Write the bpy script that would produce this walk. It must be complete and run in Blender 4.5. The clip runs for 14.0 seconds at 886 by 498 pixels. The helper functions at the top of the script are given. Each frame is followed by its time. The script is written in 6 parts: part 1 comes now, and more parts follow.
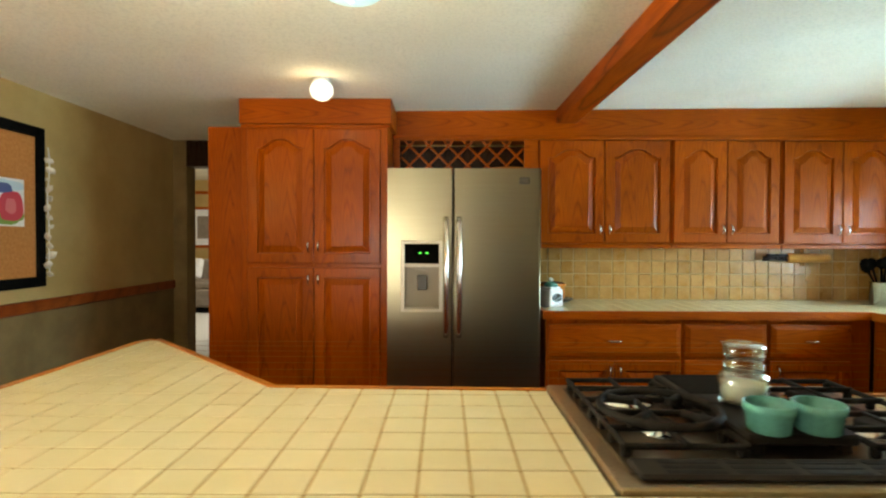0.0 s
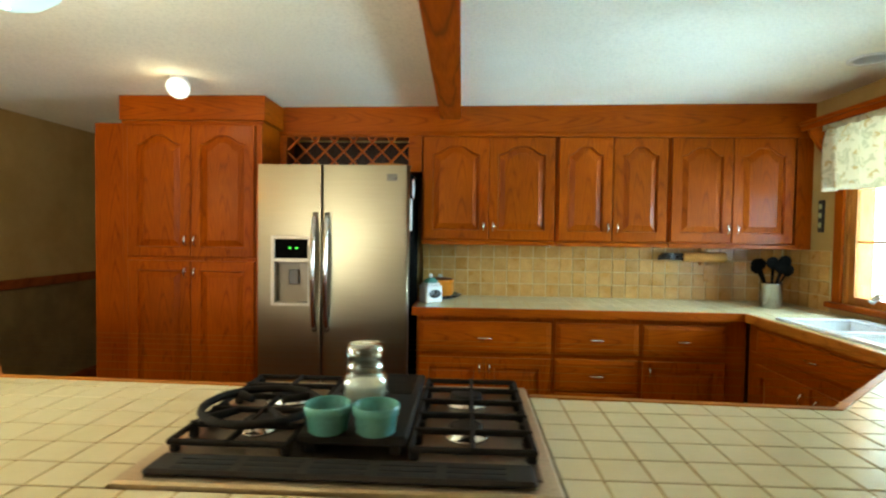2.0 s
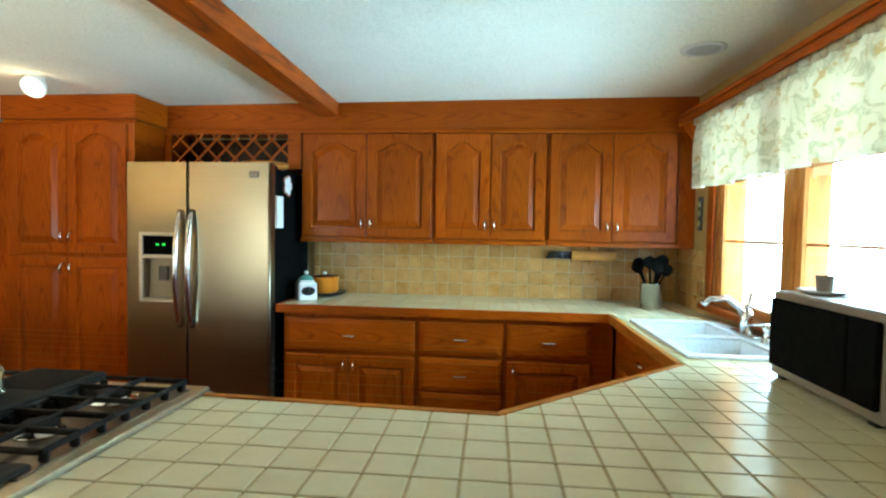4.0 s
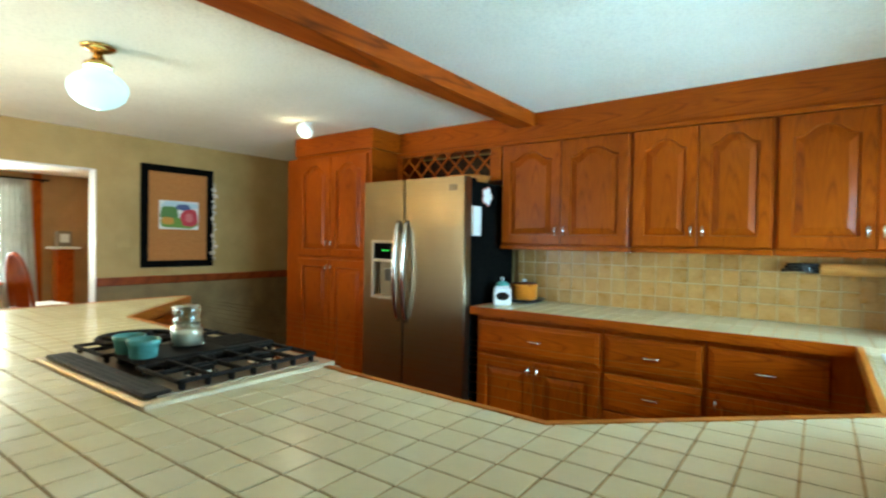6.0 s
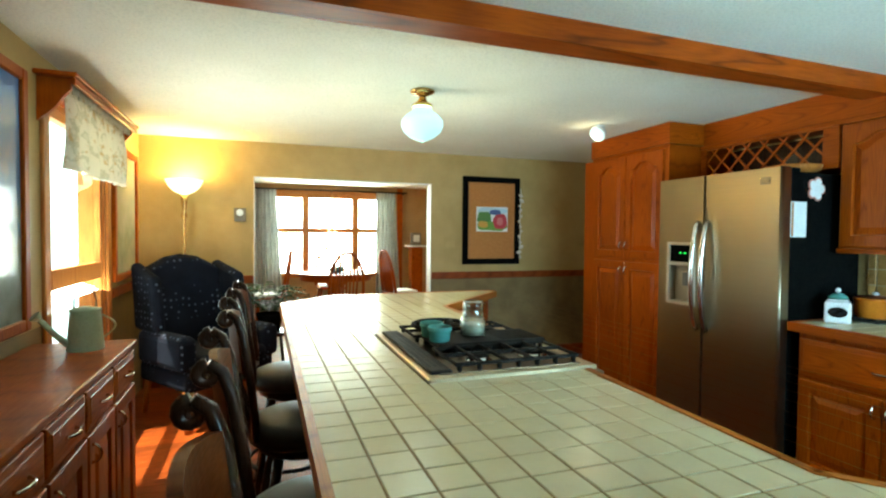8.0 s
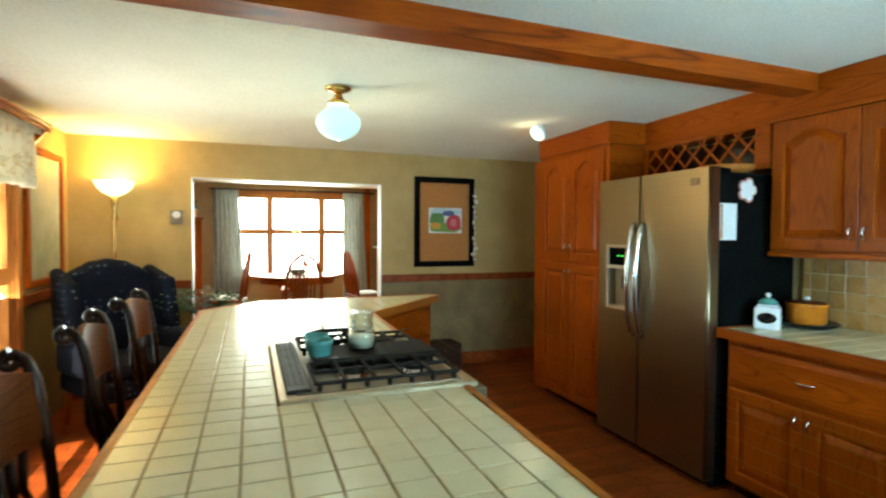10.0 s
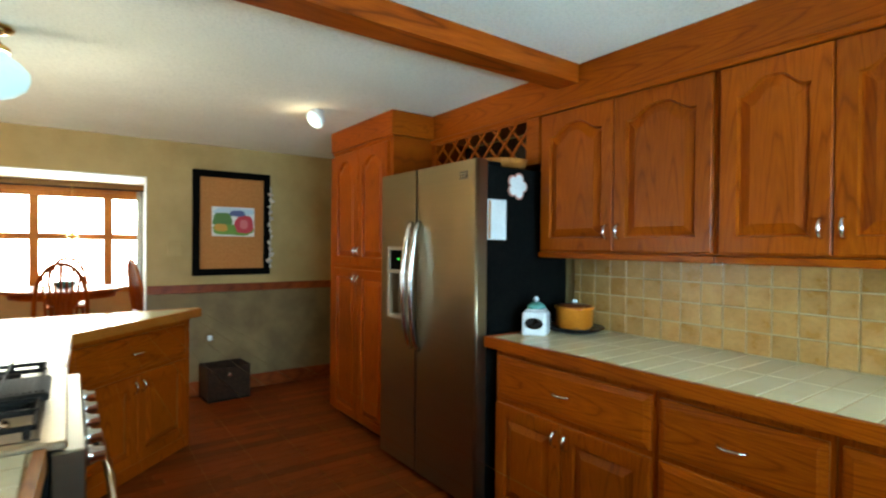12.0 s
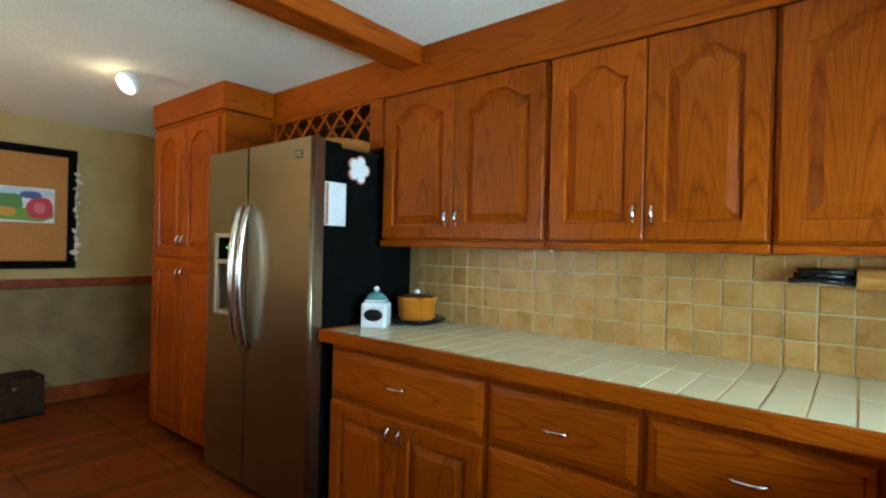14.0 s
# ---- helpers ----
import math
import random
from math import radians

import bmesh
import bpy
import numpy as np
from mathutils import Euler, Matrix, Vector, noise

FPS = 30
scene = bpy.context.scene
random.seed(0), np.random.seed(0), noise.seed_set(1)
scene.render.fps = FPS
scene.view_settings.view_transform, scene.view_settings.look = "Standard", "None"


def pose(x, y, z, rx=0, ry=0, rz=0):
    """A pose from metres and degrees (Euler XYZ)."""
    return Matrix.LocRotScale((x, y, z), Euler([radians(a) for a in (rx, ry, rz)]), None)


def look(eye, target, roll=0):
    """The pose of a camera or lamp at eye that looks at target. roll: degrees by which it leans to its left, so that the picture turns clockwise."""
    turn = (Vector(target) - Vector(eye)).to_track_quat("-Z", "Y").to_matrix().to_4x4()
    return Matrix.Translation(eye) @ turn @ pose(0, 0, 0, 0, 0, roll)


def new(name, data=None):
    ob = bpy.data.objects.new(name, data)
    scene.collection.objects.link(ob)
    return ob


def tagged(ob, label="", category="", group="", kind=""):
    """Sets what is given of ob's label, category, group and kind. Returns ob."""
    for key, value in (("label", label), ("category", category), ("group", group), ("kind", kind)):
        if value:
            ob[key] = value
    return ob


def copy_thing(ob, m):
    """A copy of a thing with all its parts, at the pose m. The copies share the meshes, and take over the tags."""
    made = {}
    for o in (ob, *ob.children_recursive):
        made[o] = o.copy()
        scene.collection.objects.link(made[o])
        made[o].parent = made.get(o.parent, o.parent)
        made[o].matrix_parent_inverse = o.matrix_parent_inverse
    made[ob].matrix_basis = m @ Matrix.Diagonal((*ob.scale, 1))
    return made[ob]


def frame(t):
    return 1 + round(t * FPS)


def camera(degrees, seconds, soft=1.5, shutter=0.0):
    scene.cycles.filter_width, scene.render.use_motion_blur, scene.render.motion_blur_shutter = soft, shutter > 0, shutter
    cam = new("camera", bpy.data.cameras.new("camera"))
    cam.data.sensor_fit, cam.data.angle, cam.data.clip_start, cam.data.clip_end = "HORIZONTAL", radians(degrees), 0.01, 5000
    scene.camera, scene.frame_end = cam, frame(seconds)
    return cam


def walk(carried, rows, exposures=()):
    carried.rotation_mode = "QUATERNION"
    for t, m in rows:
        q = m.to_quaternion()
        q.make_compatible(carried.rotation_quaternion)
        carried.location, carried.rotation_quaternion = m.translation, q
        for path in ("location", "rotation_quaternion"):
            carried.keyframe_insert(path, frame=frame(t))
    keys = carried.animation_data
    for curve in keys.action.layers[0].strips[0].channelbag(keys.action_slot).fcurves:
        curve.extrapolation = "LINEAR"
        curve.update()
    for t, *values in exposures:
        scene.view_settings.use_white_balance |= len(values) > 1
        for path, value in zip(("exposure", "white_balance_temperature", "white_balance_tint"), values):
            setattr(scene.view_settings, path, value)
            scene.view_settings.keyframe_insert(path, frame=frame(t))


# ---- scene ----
cam = camera(81.4, 14.0, soft=2.2, shutter=0.4)
PATH = [
    (0, (0.404, 0.691, 1.339), (0.396, 2.69, 1.304), 0.2),
    (0.5, (0.669, 0.666, 1.332), (0.599, 2.664, 1.298), 0.3),
    (1, (0.844, 0.693, 1.35), (0.777, 2.691, 1.302), 0.4),
    (1.5, (1.049, 0.69, 1.367), (0.985, 2.687, 1.301), 0.8),
    (2, (1.316, 0.687, 1.367), (1.223, 2.684, 1.303), 0.8),
    (2.5, (1.557, 0.696, 1.369), (1.462, 2.693, 1.308), 0.8),
    (3, (1.788, 0.716, 1.371), (1.702, 2.713, 1.308), 0.8),
    (3.2, (1.883, 0.731, 1.381), (1.802, 2.728, 1.312), 0.9),
    (5.3, (2.728, 0.88, 1.361), (1.965, 2.728, 1.314), 0.8),
    (5.5, (2.751, 0.904, 1.352), (1.869, 2.699, 1.312), 0.7),
    (6, (2.81, 0.968, 1.338), (1.628, 2.581, 1.306), 0.9),
    (6.5, (2.855, 1.01, 1.346), (1.388, 2.369, 1.306), 1.0),
    (7, (2.898, 1.019, 1.347), (1.203, 2.08, 1.306), 0.9),
    (7.5, (2.952, 1.024, 1.357), (1.113, 1.809, 1.307), 0.7),
    (7.7, (2.976, 1.027, 1.367), (1.099, 1.714, 1.31), 0.5),
    (9.8, (3.017, 1.439, 1.396), (1.123, 2.077, 1.334), 0.5),
    (10, (3.002, 1.469, 1.403), (1.13, 2.171, 1.342), 0.3),
    (10.5, (2.934, 1.654, 1.392), (1.109, 2.472, 1.337), 0.5),
    (11, (2.866, 1.852, 1.383), (1.094, 2.778, 1.337), 0.5),
    (11.5, (2.838, 2.029, 1.369), (1.133, 3.073, 1.337), 0.4),
    (12, (2.844, 2.164, 1.35), (1.226, 3.339, 1.332), 0.5),
    (12.5, (2.845, 2.237, 1.323), (1.332, 3.545, 1.324), 1.1),
    (13, (2.828, 2.29, 1.315), (1.417, 3.708, 1.315), 1.3),
    (13.5, (2.814, 2.319, 1.305), (1.495, 3.823, 1.301), 1.4),
    (14, (2.819, 2.35, 1.284), (1.558, 3.902, 1.281), 1.3),
]
walk(cam, [(t, look(eye, target, roll)) for t, eye, target, roll in PATH],
     exposures=[(0.0, 1.88, 8000, 11), (1.5, 1.86, 7900, 10), (3.0, 1.90, 6500, 5), (5.5, 1.90, 6550, 5), (7.5, 1.78, 6450, -3), (11.0, 1.60, 6850, 6), (14.0, 1.60, 6850, 12)])

# ---- world, sun, large lights ----
world = bpy.data.worlds.new("world")
scene.world = world
world.use_nodes = True
wn = world.node_tree
sky = wn.nodes.new("ShaderNodeTexSky")
sky.sky_type, sky.sun_disc = "NISHITA", False
sky.sun_elevation, sky.sun_rotation = radians(69), radians(171)
wn.links.new(sky.outputs[0], wn.nodes["Background"].inputs[0])
wn.nodes["Background"].inputs[1].default_value = 0.05


def lamp(name, kind, energy, colour, m, **more):
    data = bpy.data.lights.new(name, kind)
    data.energy, data.color = energy, colour
    if kind == "AREA":
        data.shape, data.size, data.size_y = "RECTANGLE", more["w"], more["h"]
    elif kind == "SUN":
        data.angle = radians(0.5)
    else:
        data.shadow_soft_size = more.get("r", 0.05)
        if kind == "SPOT":
            data.spot_size, data.spot_blend = radians(more["cone"]), 0.6
    ob = new(name, data)
    ob.matrix_basis = m
    return ob


lamp("sun", "SUN", 5.0, (1.0, 0.93, 0.82), look((0.35, -2.2, 6.5), (0.0, 0.0, 0.8)))
lamp("sink_window_daylight", "AREA", 42, (0.42, 0.74, 1.0), look((3.95, 3.05, 1.40), (1.2, 2.8, 2.5)), w=1.5, h=0.9)
lamp("side_window_daylight", "AREA", 24, (0.92, 0.97, 0.95), look((-0.43, -0.42, 1.2), (-0.43, 0.35, 3.1)), w=1.0, h=1.3)
lamp("bay_window_daylight", "AREA", 114, (0.86, 0.98, 0.92), look((-6.55, 2.2, 1.35), (-2.0, 2.2, 2.6)), w=2.2, h=1.5)
lamp("globe_bulb", "POINT", 3.8, (0.96, 0.96, 0.76), pose(0.18, 1.92, 1.975), r=0.09)
lamp("torchiere_bulb", "POINT", 6.0, (1.0, 0.71, 0.30), pose(-1.77, 0.46, 1.80), r=0.08)
lamp("ceiling_spot_bulb", "POINT", 0.36, (1.0, 0.84, 0.56), pose(-0.25, 3.36, 2.05), r=0.05)
# fill lamp added inside the closed living room, which has no window
lamp("living_room_daylight", "AREA", 30, (0.9, 0.97, 1.0), look((-2.2, 8.6, 2.35), (-3.6, 9.4, 0.0)), w=2.0, h=1.4)


# ---- materials ----
def graph(name):
    m = bpy.data.materials.new(name)
    m.use_nodes = True
    t = m.node_tree
    return m, t, t.nodes["Principled BSDF"]


def node(t, kind, links=(), **values):
    n = t.nodes.new("ShaderNode" + kind)
    for k, v in values.items():
        n.inputs[int(k[1:])].default_value = v
    for i, s in links:
        t.links.new(s, n.inputs[i])
    return n


def ramp(t, fac, stops):
    n = t.nodes.new("ShaderNodeValToRGB")
    e = n.color_ramp.elements
    while len(e) < len(stops):
        e.new(0.5)
    for s, (p, c) in zip(e, stops):
        s.position, s.color = p, (*c, 1)
    t.links.new(fac, n.inputs[0])
    return n.outputs[0]


def mixed(t, a, b, fac, how="MIX"):
    n = t.nodes.new("ShaderNodeMix")
    n.data_type, n.blend_type = "RGBA", how
    for i, v in ((0, fac), (6, a), (7, b)):
        if isinstance(v, (int, float)):
            n.inputs[i].default_value = v
        elif isinstance(v, tuple):
            n.inputs[i].default_value = (*v, 1)
        else:
            t.links.new(v, n.inputs[i])
    return n.outputs[2]


def coords(t, scale, shift=True):
    """Object coordinates, stretched, shifted per object."""
    c = t.nodes.new("ShaderNodeTexCoord")
    out = c.outputs["Object"]
    if shift:
        info = t.nodes.new("ShaderNodeObjectInfo")
        k = node(t, "Math", [(0, info.outputs["Random"])], i1=37.0)
        k.operation = "MULTIPLY"
        a = node(t, "VectorMath", [(0, out), (1, k.outputs[0])])
        out = a.outputs[0]
    return node(t, "Mapping", [(0, out)], i3=scale).outputs[0]


def tone(t, col, amount):
    """Small difference in brightness from piece to piece."""
    info = t.nodes.new("ShaderNodeObjectInfo")
    r = node(t, "MapRange", [(0, info.outputs["Random"])], i3=1 - amount, i4=1 + amount)
    h = node(t, "HueSaturation", [(2, r.outputs[0]), (4, col)])
    return h.outputs[0]


def bumped(t, bsdf, height, strength, distance=0.002):
    b = node(t, "Bump", [(2, height)], i0=strength, i1=distance)
    t.links.new(b.outputs[0], bsdf.inputs["Normal"])


def surface(name, c1, c2, size=6.0, rough=0.5, metal=0.0, bump=0.0, fine=120.0, vary=0.0, stretch=(1, 1, 1), spread=0.12, lo=0.35, hi=0.65, shift=True, grain=0.16, spec=0.35):
    m, t, b = graph(name)
    v = coords(t, stretch, shift)
    n1 = node(t, "TexNoise", [(0, v)], i2=size, i3=5.0, i4=0.6)
    n2 = node(t, "TexNoise", [(0, v)], i2=fine, i3=3.0)
    col = ramp(t, n1.outputs[0], [(lo, c1), (hi, c2)])
    col = mixed(t, col, mixed(t, col, (0.0, 0.0, 0.0), grain), ramp(t, n2.outputs[0], [(0.45, (0, 0, 0)), (0.75, (1, 1, 1))]))
    if vary:
        col = tone(t, col, vary)
    t.links.new(col, b.inputs["Base Color"])
    r = node(t, "MapRange", [(0, n1.outputs[0])], i3=max(0.02, rough - spread), i4=rough + spread)
    t.links.new(r.outputs[0], b.inputs["Roughness"])
    b.inputs["Metallic"].default_value = metal
    if not metal:
        b.inputs["Specular IOR Level"].default_value = spec
    if bump:
        bumped(t, b, n2.outputs[0], bump)
    return m


def timber(name, light, mid, dark, axis="z", rough=0.36, size=1.0, vary=0.10, coat=0.07, figure=1.0):
    """Open-grained wood with its grain along one axis."""
    m, t, b = graph(name)
    s = {"x": (1.1, 13, 13), "y": (13, 1.1, 13), "z": (13, 13, 1.1)}[axis]
    f = {"x": (9, 260, 260), "y": (260, 9, 260), "z": (260, 260, 9)}[axis]
    n1 = node(t, "TexNoise", [(0, coords(t, tuple(k * size for k in s)))], i2=0.55, i3=3.0, i4=0.5, i8=0.8)
    sep = node(t, "SeparateXYZ", [(0, coords(t, (1, 1, 1)))])
    along = sep.outputs["xyz".index(axis)]
    across = sep.outputs[{"x": 2, "y": 0, "z": 0}[axis]]

    def sums(how, a, c):
        n = t.nodes.new("ShaderNodeMath")
        n.operation = how
        for i, v in enumerate((a, c)):
            if isinstance(v, float):
                n.inputs[i].default_value = v
            else:
                t.links.new(v, n.inputs[i])
        return n.outputs[0]

    strip = sums("PINGPONG", sums("ADD", across, sums("MULTIPLY", n1.outputs[0], 0.05)), 0.07)
    arch = sums("MULTIPLY", sums("MULTIPLY", strip, strip), 1150.0 * figure)
    rings = sums("ADD", sums("ADD", arch, sums("MULTIPLY", along, 8.0 * figure)), sums("MULTIPLY", n1.outputs[0], 7.0))
    fold = node(t, "Math", [(0, rings)], i1=1.0)
    fold.operation = "PINGPONG"
    n2 = node(t, "TexNoise", [(0, coords(t, f))], i2=1.0, i3=2.0)
    n3 = node(t, "TexNoise", [(0, coords(t, (1, 1, 1)))], i2=2.2, i3=3.0)
    col = ramp(t, fold.outputs[0], [(0.0, dark), (0.16, mid), (0.6, light), (1.0, mid)])
    col = mixed(t, col, mid, 0.38)
    pores = ramp(t, n2.outputs[0], [(0.40, (0.55, 0.47, 0.42)), (0.56, (1, 1, 1))])
    col = mixed(t, col, pores, 0.38, "MULTIPLY")
    blotch = ramp(t, n3.outputs[0], [(0.3, (0.78, 0.72, 0.68)), (0.7, (1.08, 1.06, 1.02))])
    col = mixed(t, col, blotch, 1.0, "MULTIPLY")
    t.links.new(tone(t, col, vary), b.inputs["Base Color"])
    r = node(t, "MapRange", [(0, n2.outputs[0])], i3=rough + 0.12, i4=rough - 0.06)
    t.links.new(r.outputs[0], b.inputs["Roughness"])
    b.inputs["Coat Weight"].default_value, b.inputs["Coat Roughness"].default_value = coat, 0.18
    b.inputs["Specular IOR Level"].default_value = 0.11
    bumped(t, b, n2.outputs[0], 0.25, 0.0006)
    return m


def plain(name, col, rough=0.5, metal=0.0):
    m, t, b = graph(name)
    b.inputs["Base Color"].default_value = (*col, 1)
    b.inputs["Roughness"].default_value, b.inputs["Metallic"].default_value = rough, metal
    n = node(t, "TexNoise", [(0, coords(t, (1, 1, 1)))], i2=40.0, i3=3.0)
    r = node(t, "MapRange", [(0, n.outputs[0])], i3=max(0.02, rough - 0.1), i4=min(1.0, rough + 0.1))
    t.links.new(r.outputs[0], b.inputs["Roughness"])
    return m


def glow(name, col, strength):
    m, t, b = graph(name)
    b.inputs["Base Color"].default_value = (*col, 1)
    b.inputs["Emission Color"].default_value = (*col, 1)
    b.inputs["Emission Strength"].default_value = strength
    return m


def clear(name, col=(1, 1, 1), rough=0.0):
    m, t, b = graph(name)
    b.inputs["Base Color"].default_value = (*col, 1)
    b.inputs["Roughness"].default_value, b.inputs["Transmission Weight"].default_value = rough, 1.0
    b.inputs["IOR"].default_value = 1.45
    return m


OAK_L, OAK_M, OAK_D = (0.43, 0.090, 0.0034), (0.335, 0.061, 0.0022), (0.175, 0.027, 0.0012)
oak_z = timber("honey_oak_upright", OAK_L, OAK_M, OAK_D, "z", coat=0.08)
oak_x = timber("honey_oak_level", OAK_L, OAK_M, OAK_D, "x", coat=0.05)
oak_y = timber("honey_oak_deep", OAK_L, OAK_M, OAK_D, "y")
pale_wood = timber("pale_maple", (0.80, 0.42, 0.12), (0.72, 0.35, 0.09), (0.58, 0.25, 0.06), "x", figure=0.5)
EDGE = ((0.56, 0.20, 0.030), (0.47, 0.15, 0.020), (0.27, 0.075, 0.010))
edge_x = timber("golden_oak_edge_level", *EDGE, "x", coat=0.10)
edge_y = timber("golden_oak_edge_deep", *EDGE, "y", coat=0.10)
pine = timber("orange_pine", (0.55, 0.22, 0.05), (0.47, 0.17, 0.035), (0.32, 0.10, 0.02), "z", figure=0.6)
beam_wood = timber("beam_wood", (0.52, 0.10, 0.005), (0.36, 0.062, 0.0035), (0.07, 0.010, 0.002), "y", rough=0.4, figure=0.22, coat=0.05, size=0.55)
rail_wood = timber("red_stained_wood", (0.30, 0.068, 0.014), (0.24, 0.05, 0.010), (0.14, 0.028, 0.006), "y", coat=0.2)
floor_wood = timber("red_oak_floor", (0.255, 0.054, 0.008), (0.19, 0.036, 0.0055), (0.10, 0.017, 0.0027), "y", rough=0.36, vary=0.26, coat=0.02)
floor_light = timber("golden_oak_floor", (0.46, 0.20, 0.06), (0.38, 0.15, 0.04), (0.24, 0.08, 0.02), "y", rough=0.33, vary=0.2, coat=0.3)
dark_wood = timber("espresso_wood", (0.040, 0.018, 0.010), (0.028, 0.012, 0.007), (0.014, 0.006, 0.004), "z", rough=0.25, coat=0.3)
crest_wood = timber("walnut_crest", (0.17, 0.040, 0.007), (0.12, 0.026, 0.0045), (0.05, 0.010, 0.002), "x", rough=0.4, coat=0.0)
wall_tan = surface("mottled_tan_paint", (0.40, 0.258, 0.088), (0.48, 0.325, 0.128), 3.2, 0.62, bump=0.15, fine=160, shift=False)
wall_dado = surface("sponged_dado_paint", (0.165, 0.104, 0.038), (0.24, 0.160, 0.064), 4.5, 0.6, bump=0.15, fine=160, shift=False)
wall_ochre = surface("ochre_dining_paint", (0.34, 0.19, 0.075), (0.42, 0.24, 0.10), 3.0, 0.6, bump=0.1, shift=False)
ceiling_white = surface("textured_ceiling_paint", (0.87, 0.84, 0.70), (0.92, 0.895, 0.765), 2.0, 0.85, bump=0.35, fine=90, shift=False)
tile_cream = surface("cream_counter_tile", (0.71, 0.615, 0.37), (0.745, 0.65, 0.415), 5, 0.19, bump=0.02, fine=40, vary=0.02, spread=0.04, grain=0.04, spec=0.5)
tile_splash = surface("tan_wall_tile", (0.43, 0.205, 0.05), (0.53, 0.295, 0.095), 9, 0.3, bump=0.15, fine=70, vary=0.11)
grout_brown = surface("brown_grout", (0.43, 0.27, 0.105), (0.50, 0.325, 0.14), 25, 0.9, bump=0.3, shift=False)
grout_dark = surface("dark_grout", (0.27, 0.155, 0.06), (0.34, 0.205, 0.085), 25, 0.9, shift=False)
grout_pale = surface("pale_grout", (0.50, 0.38, 0.20), (0.60, 0.47, 0.28), 25, 0.9, bump=0.3, shift=False)
steel = surface("brushed_stainless", (0.285, 0.240, 0.160), (0.295, 0.25, 0.168), 1.0, 0.29, 1.0, stretch=(2, 2, 60), spread=0.03, bump=0.0, fine=3, shift=False, grain=0.03)
chrome = plain("polished_nickel", (0.75, 0.73, 0.70), 0.15, 1.0)
brass = plain("polished_brass", (0.72, 0.46, 0.16), 0.2, 1.0)
black_iron = surface("cast_iron", (0.013, 0.011, 0.0095), (0.024, 0.020, 0.017), 30, 0.68, bump=0.3, fine=300, spec=0.10)
black_gloss = plain("black_enamel", (0.006, 0.006, 0.006), 0.28)
black_case = surface("black_textured_case", (0.004, 0.004, 0.004), (0.007, 0.007, 0.006), 40, 0.9, bump=0.1, fine=400, spec=0.0)
leather = surface("dark_leather", (0.018, 0.013, 0.010), (0.03, 0.022, 0.017), 14, 0.42, bump=0.3, fine=180)
teal = surface("teal_glaze", (0.085, 0.29, 0.25), (0.11, 0.34, 0.30), 12, 0.18, spread=0.06)
white_glaze = surface("white_glaze", (0.72, 0.74, 0.74), (0.80, 0.81, 0.81), 9, 0.2, spread=0.06)
white_paint = surface("white_paint", (0.70, 0.69, 0.66), (0.78, 0.77, 0.74), 6, 0.5)
amber = surface("amber_ceramic", (0.58, 0.155, 0.010), (0.68, 0.21, 0.018), 10, 0.3)
cork = surface("cork", (0.42, 0.16, 0.045), (0.52, 0.22, 0.07), 60, 0.85, bump=0.2, fine=260, spec=0.1)
paper = surface("paper", (0.72, 0.71, 0.68), (0.80, 0.79, 0.77), 8, 0.8)
shell = surface("seashell", (0.55, 0.45, 0.34), (0.75, 0.68, 0.58), 30, 0.5, bump=0.3)
glass = clear("clear_glass")


def thin_glass():
    """Clear thin-walled glass: mostly see-through, a little gloss."""
    m, t, b = graph("thin_jar_glass")
    g = node(t, "BsdfAnisotropic", i0=(0.9, 0.95, 0.92, 1.0), i1=0.05)
    c = node(t, "BsdfTransparent", i0=(0.93, 0.95, 0.93, 1.0))
    lw = node(t, "LayerWeight", i0=0.35)
    mx = node(t, "MixShader", [(0, lw.outputs[1]), (1, c.outputs[0]), (2, g.outputs[0])])
    t.links.new(mx.outputs[0], t.nodes["Material Output"].inputs[0])
    return m


jar_glass = thin_glass()
wax = surface("cream_wax", (0.72, 0.68, 0.55), (0.78, 0.74, 0.62), 10, 0.55)
curtain_grey = surface("grey_green_curtain", (0.36, 0.37, 0.34), (0.46, 0.47, 0.44), 9, 0.9, bump=0.2, fine=300)
with_light = curtain_grey.node_tree
tr = node(with_light, "BsdfTranslucent", [])
tr.inputs[0].default_value = (0.52, 0.53, 0.50, 1)
mx = node(with_light, "MixShader", [(1, with_light.nodes["Principled BSDF"].outputs[0]), (2, tr.outputs[0])], i0=0.26)
with_light.links.new(mx.outputs[0], with_light.nodes["Material Output"].inputs[0])
mint = surface("sage_green_enamel", (0.37, 0.385, 0.20), (0.43, 0.445, 0.25), 10, 0.4)
carpet = surface("pale_carpet", (0.45, 0.43, 0.38), (0.55, 0.53, 0.48), 60, 0.95, bump=0.6, fine=500)
taupe = surface("taupe_upholstery", (0.19, 0.15, 0.11), (0.25, 0.20, 0.15), 12, 0.85, bump=0.3, fine=300)
leaf_green = surface("leaf_green", (0.035, 0.085, 0.02), (0.07, 0.14, 0.035), 14, 0.5, vary=0.25)
towel_blue = surface("blue_towel", (0.12, 0.26, 0.36), (0.18, 0.34, 0.44), 30, 0.95, bump=0.6, fine=500)
green_led = glow("green_led", (0.05, 0.9, 0.1), 0.5)
opal = glow("lit_opal_glass", (0.60, 0.95, 1.0), 0.20)
bowl_glow = glow("lit_alabaster_glass", (0.95, 1.0, 0.62), 0.6)
spot_glow = glow("lit_lens", (0.66, 0.97, 1.0), 0.24)


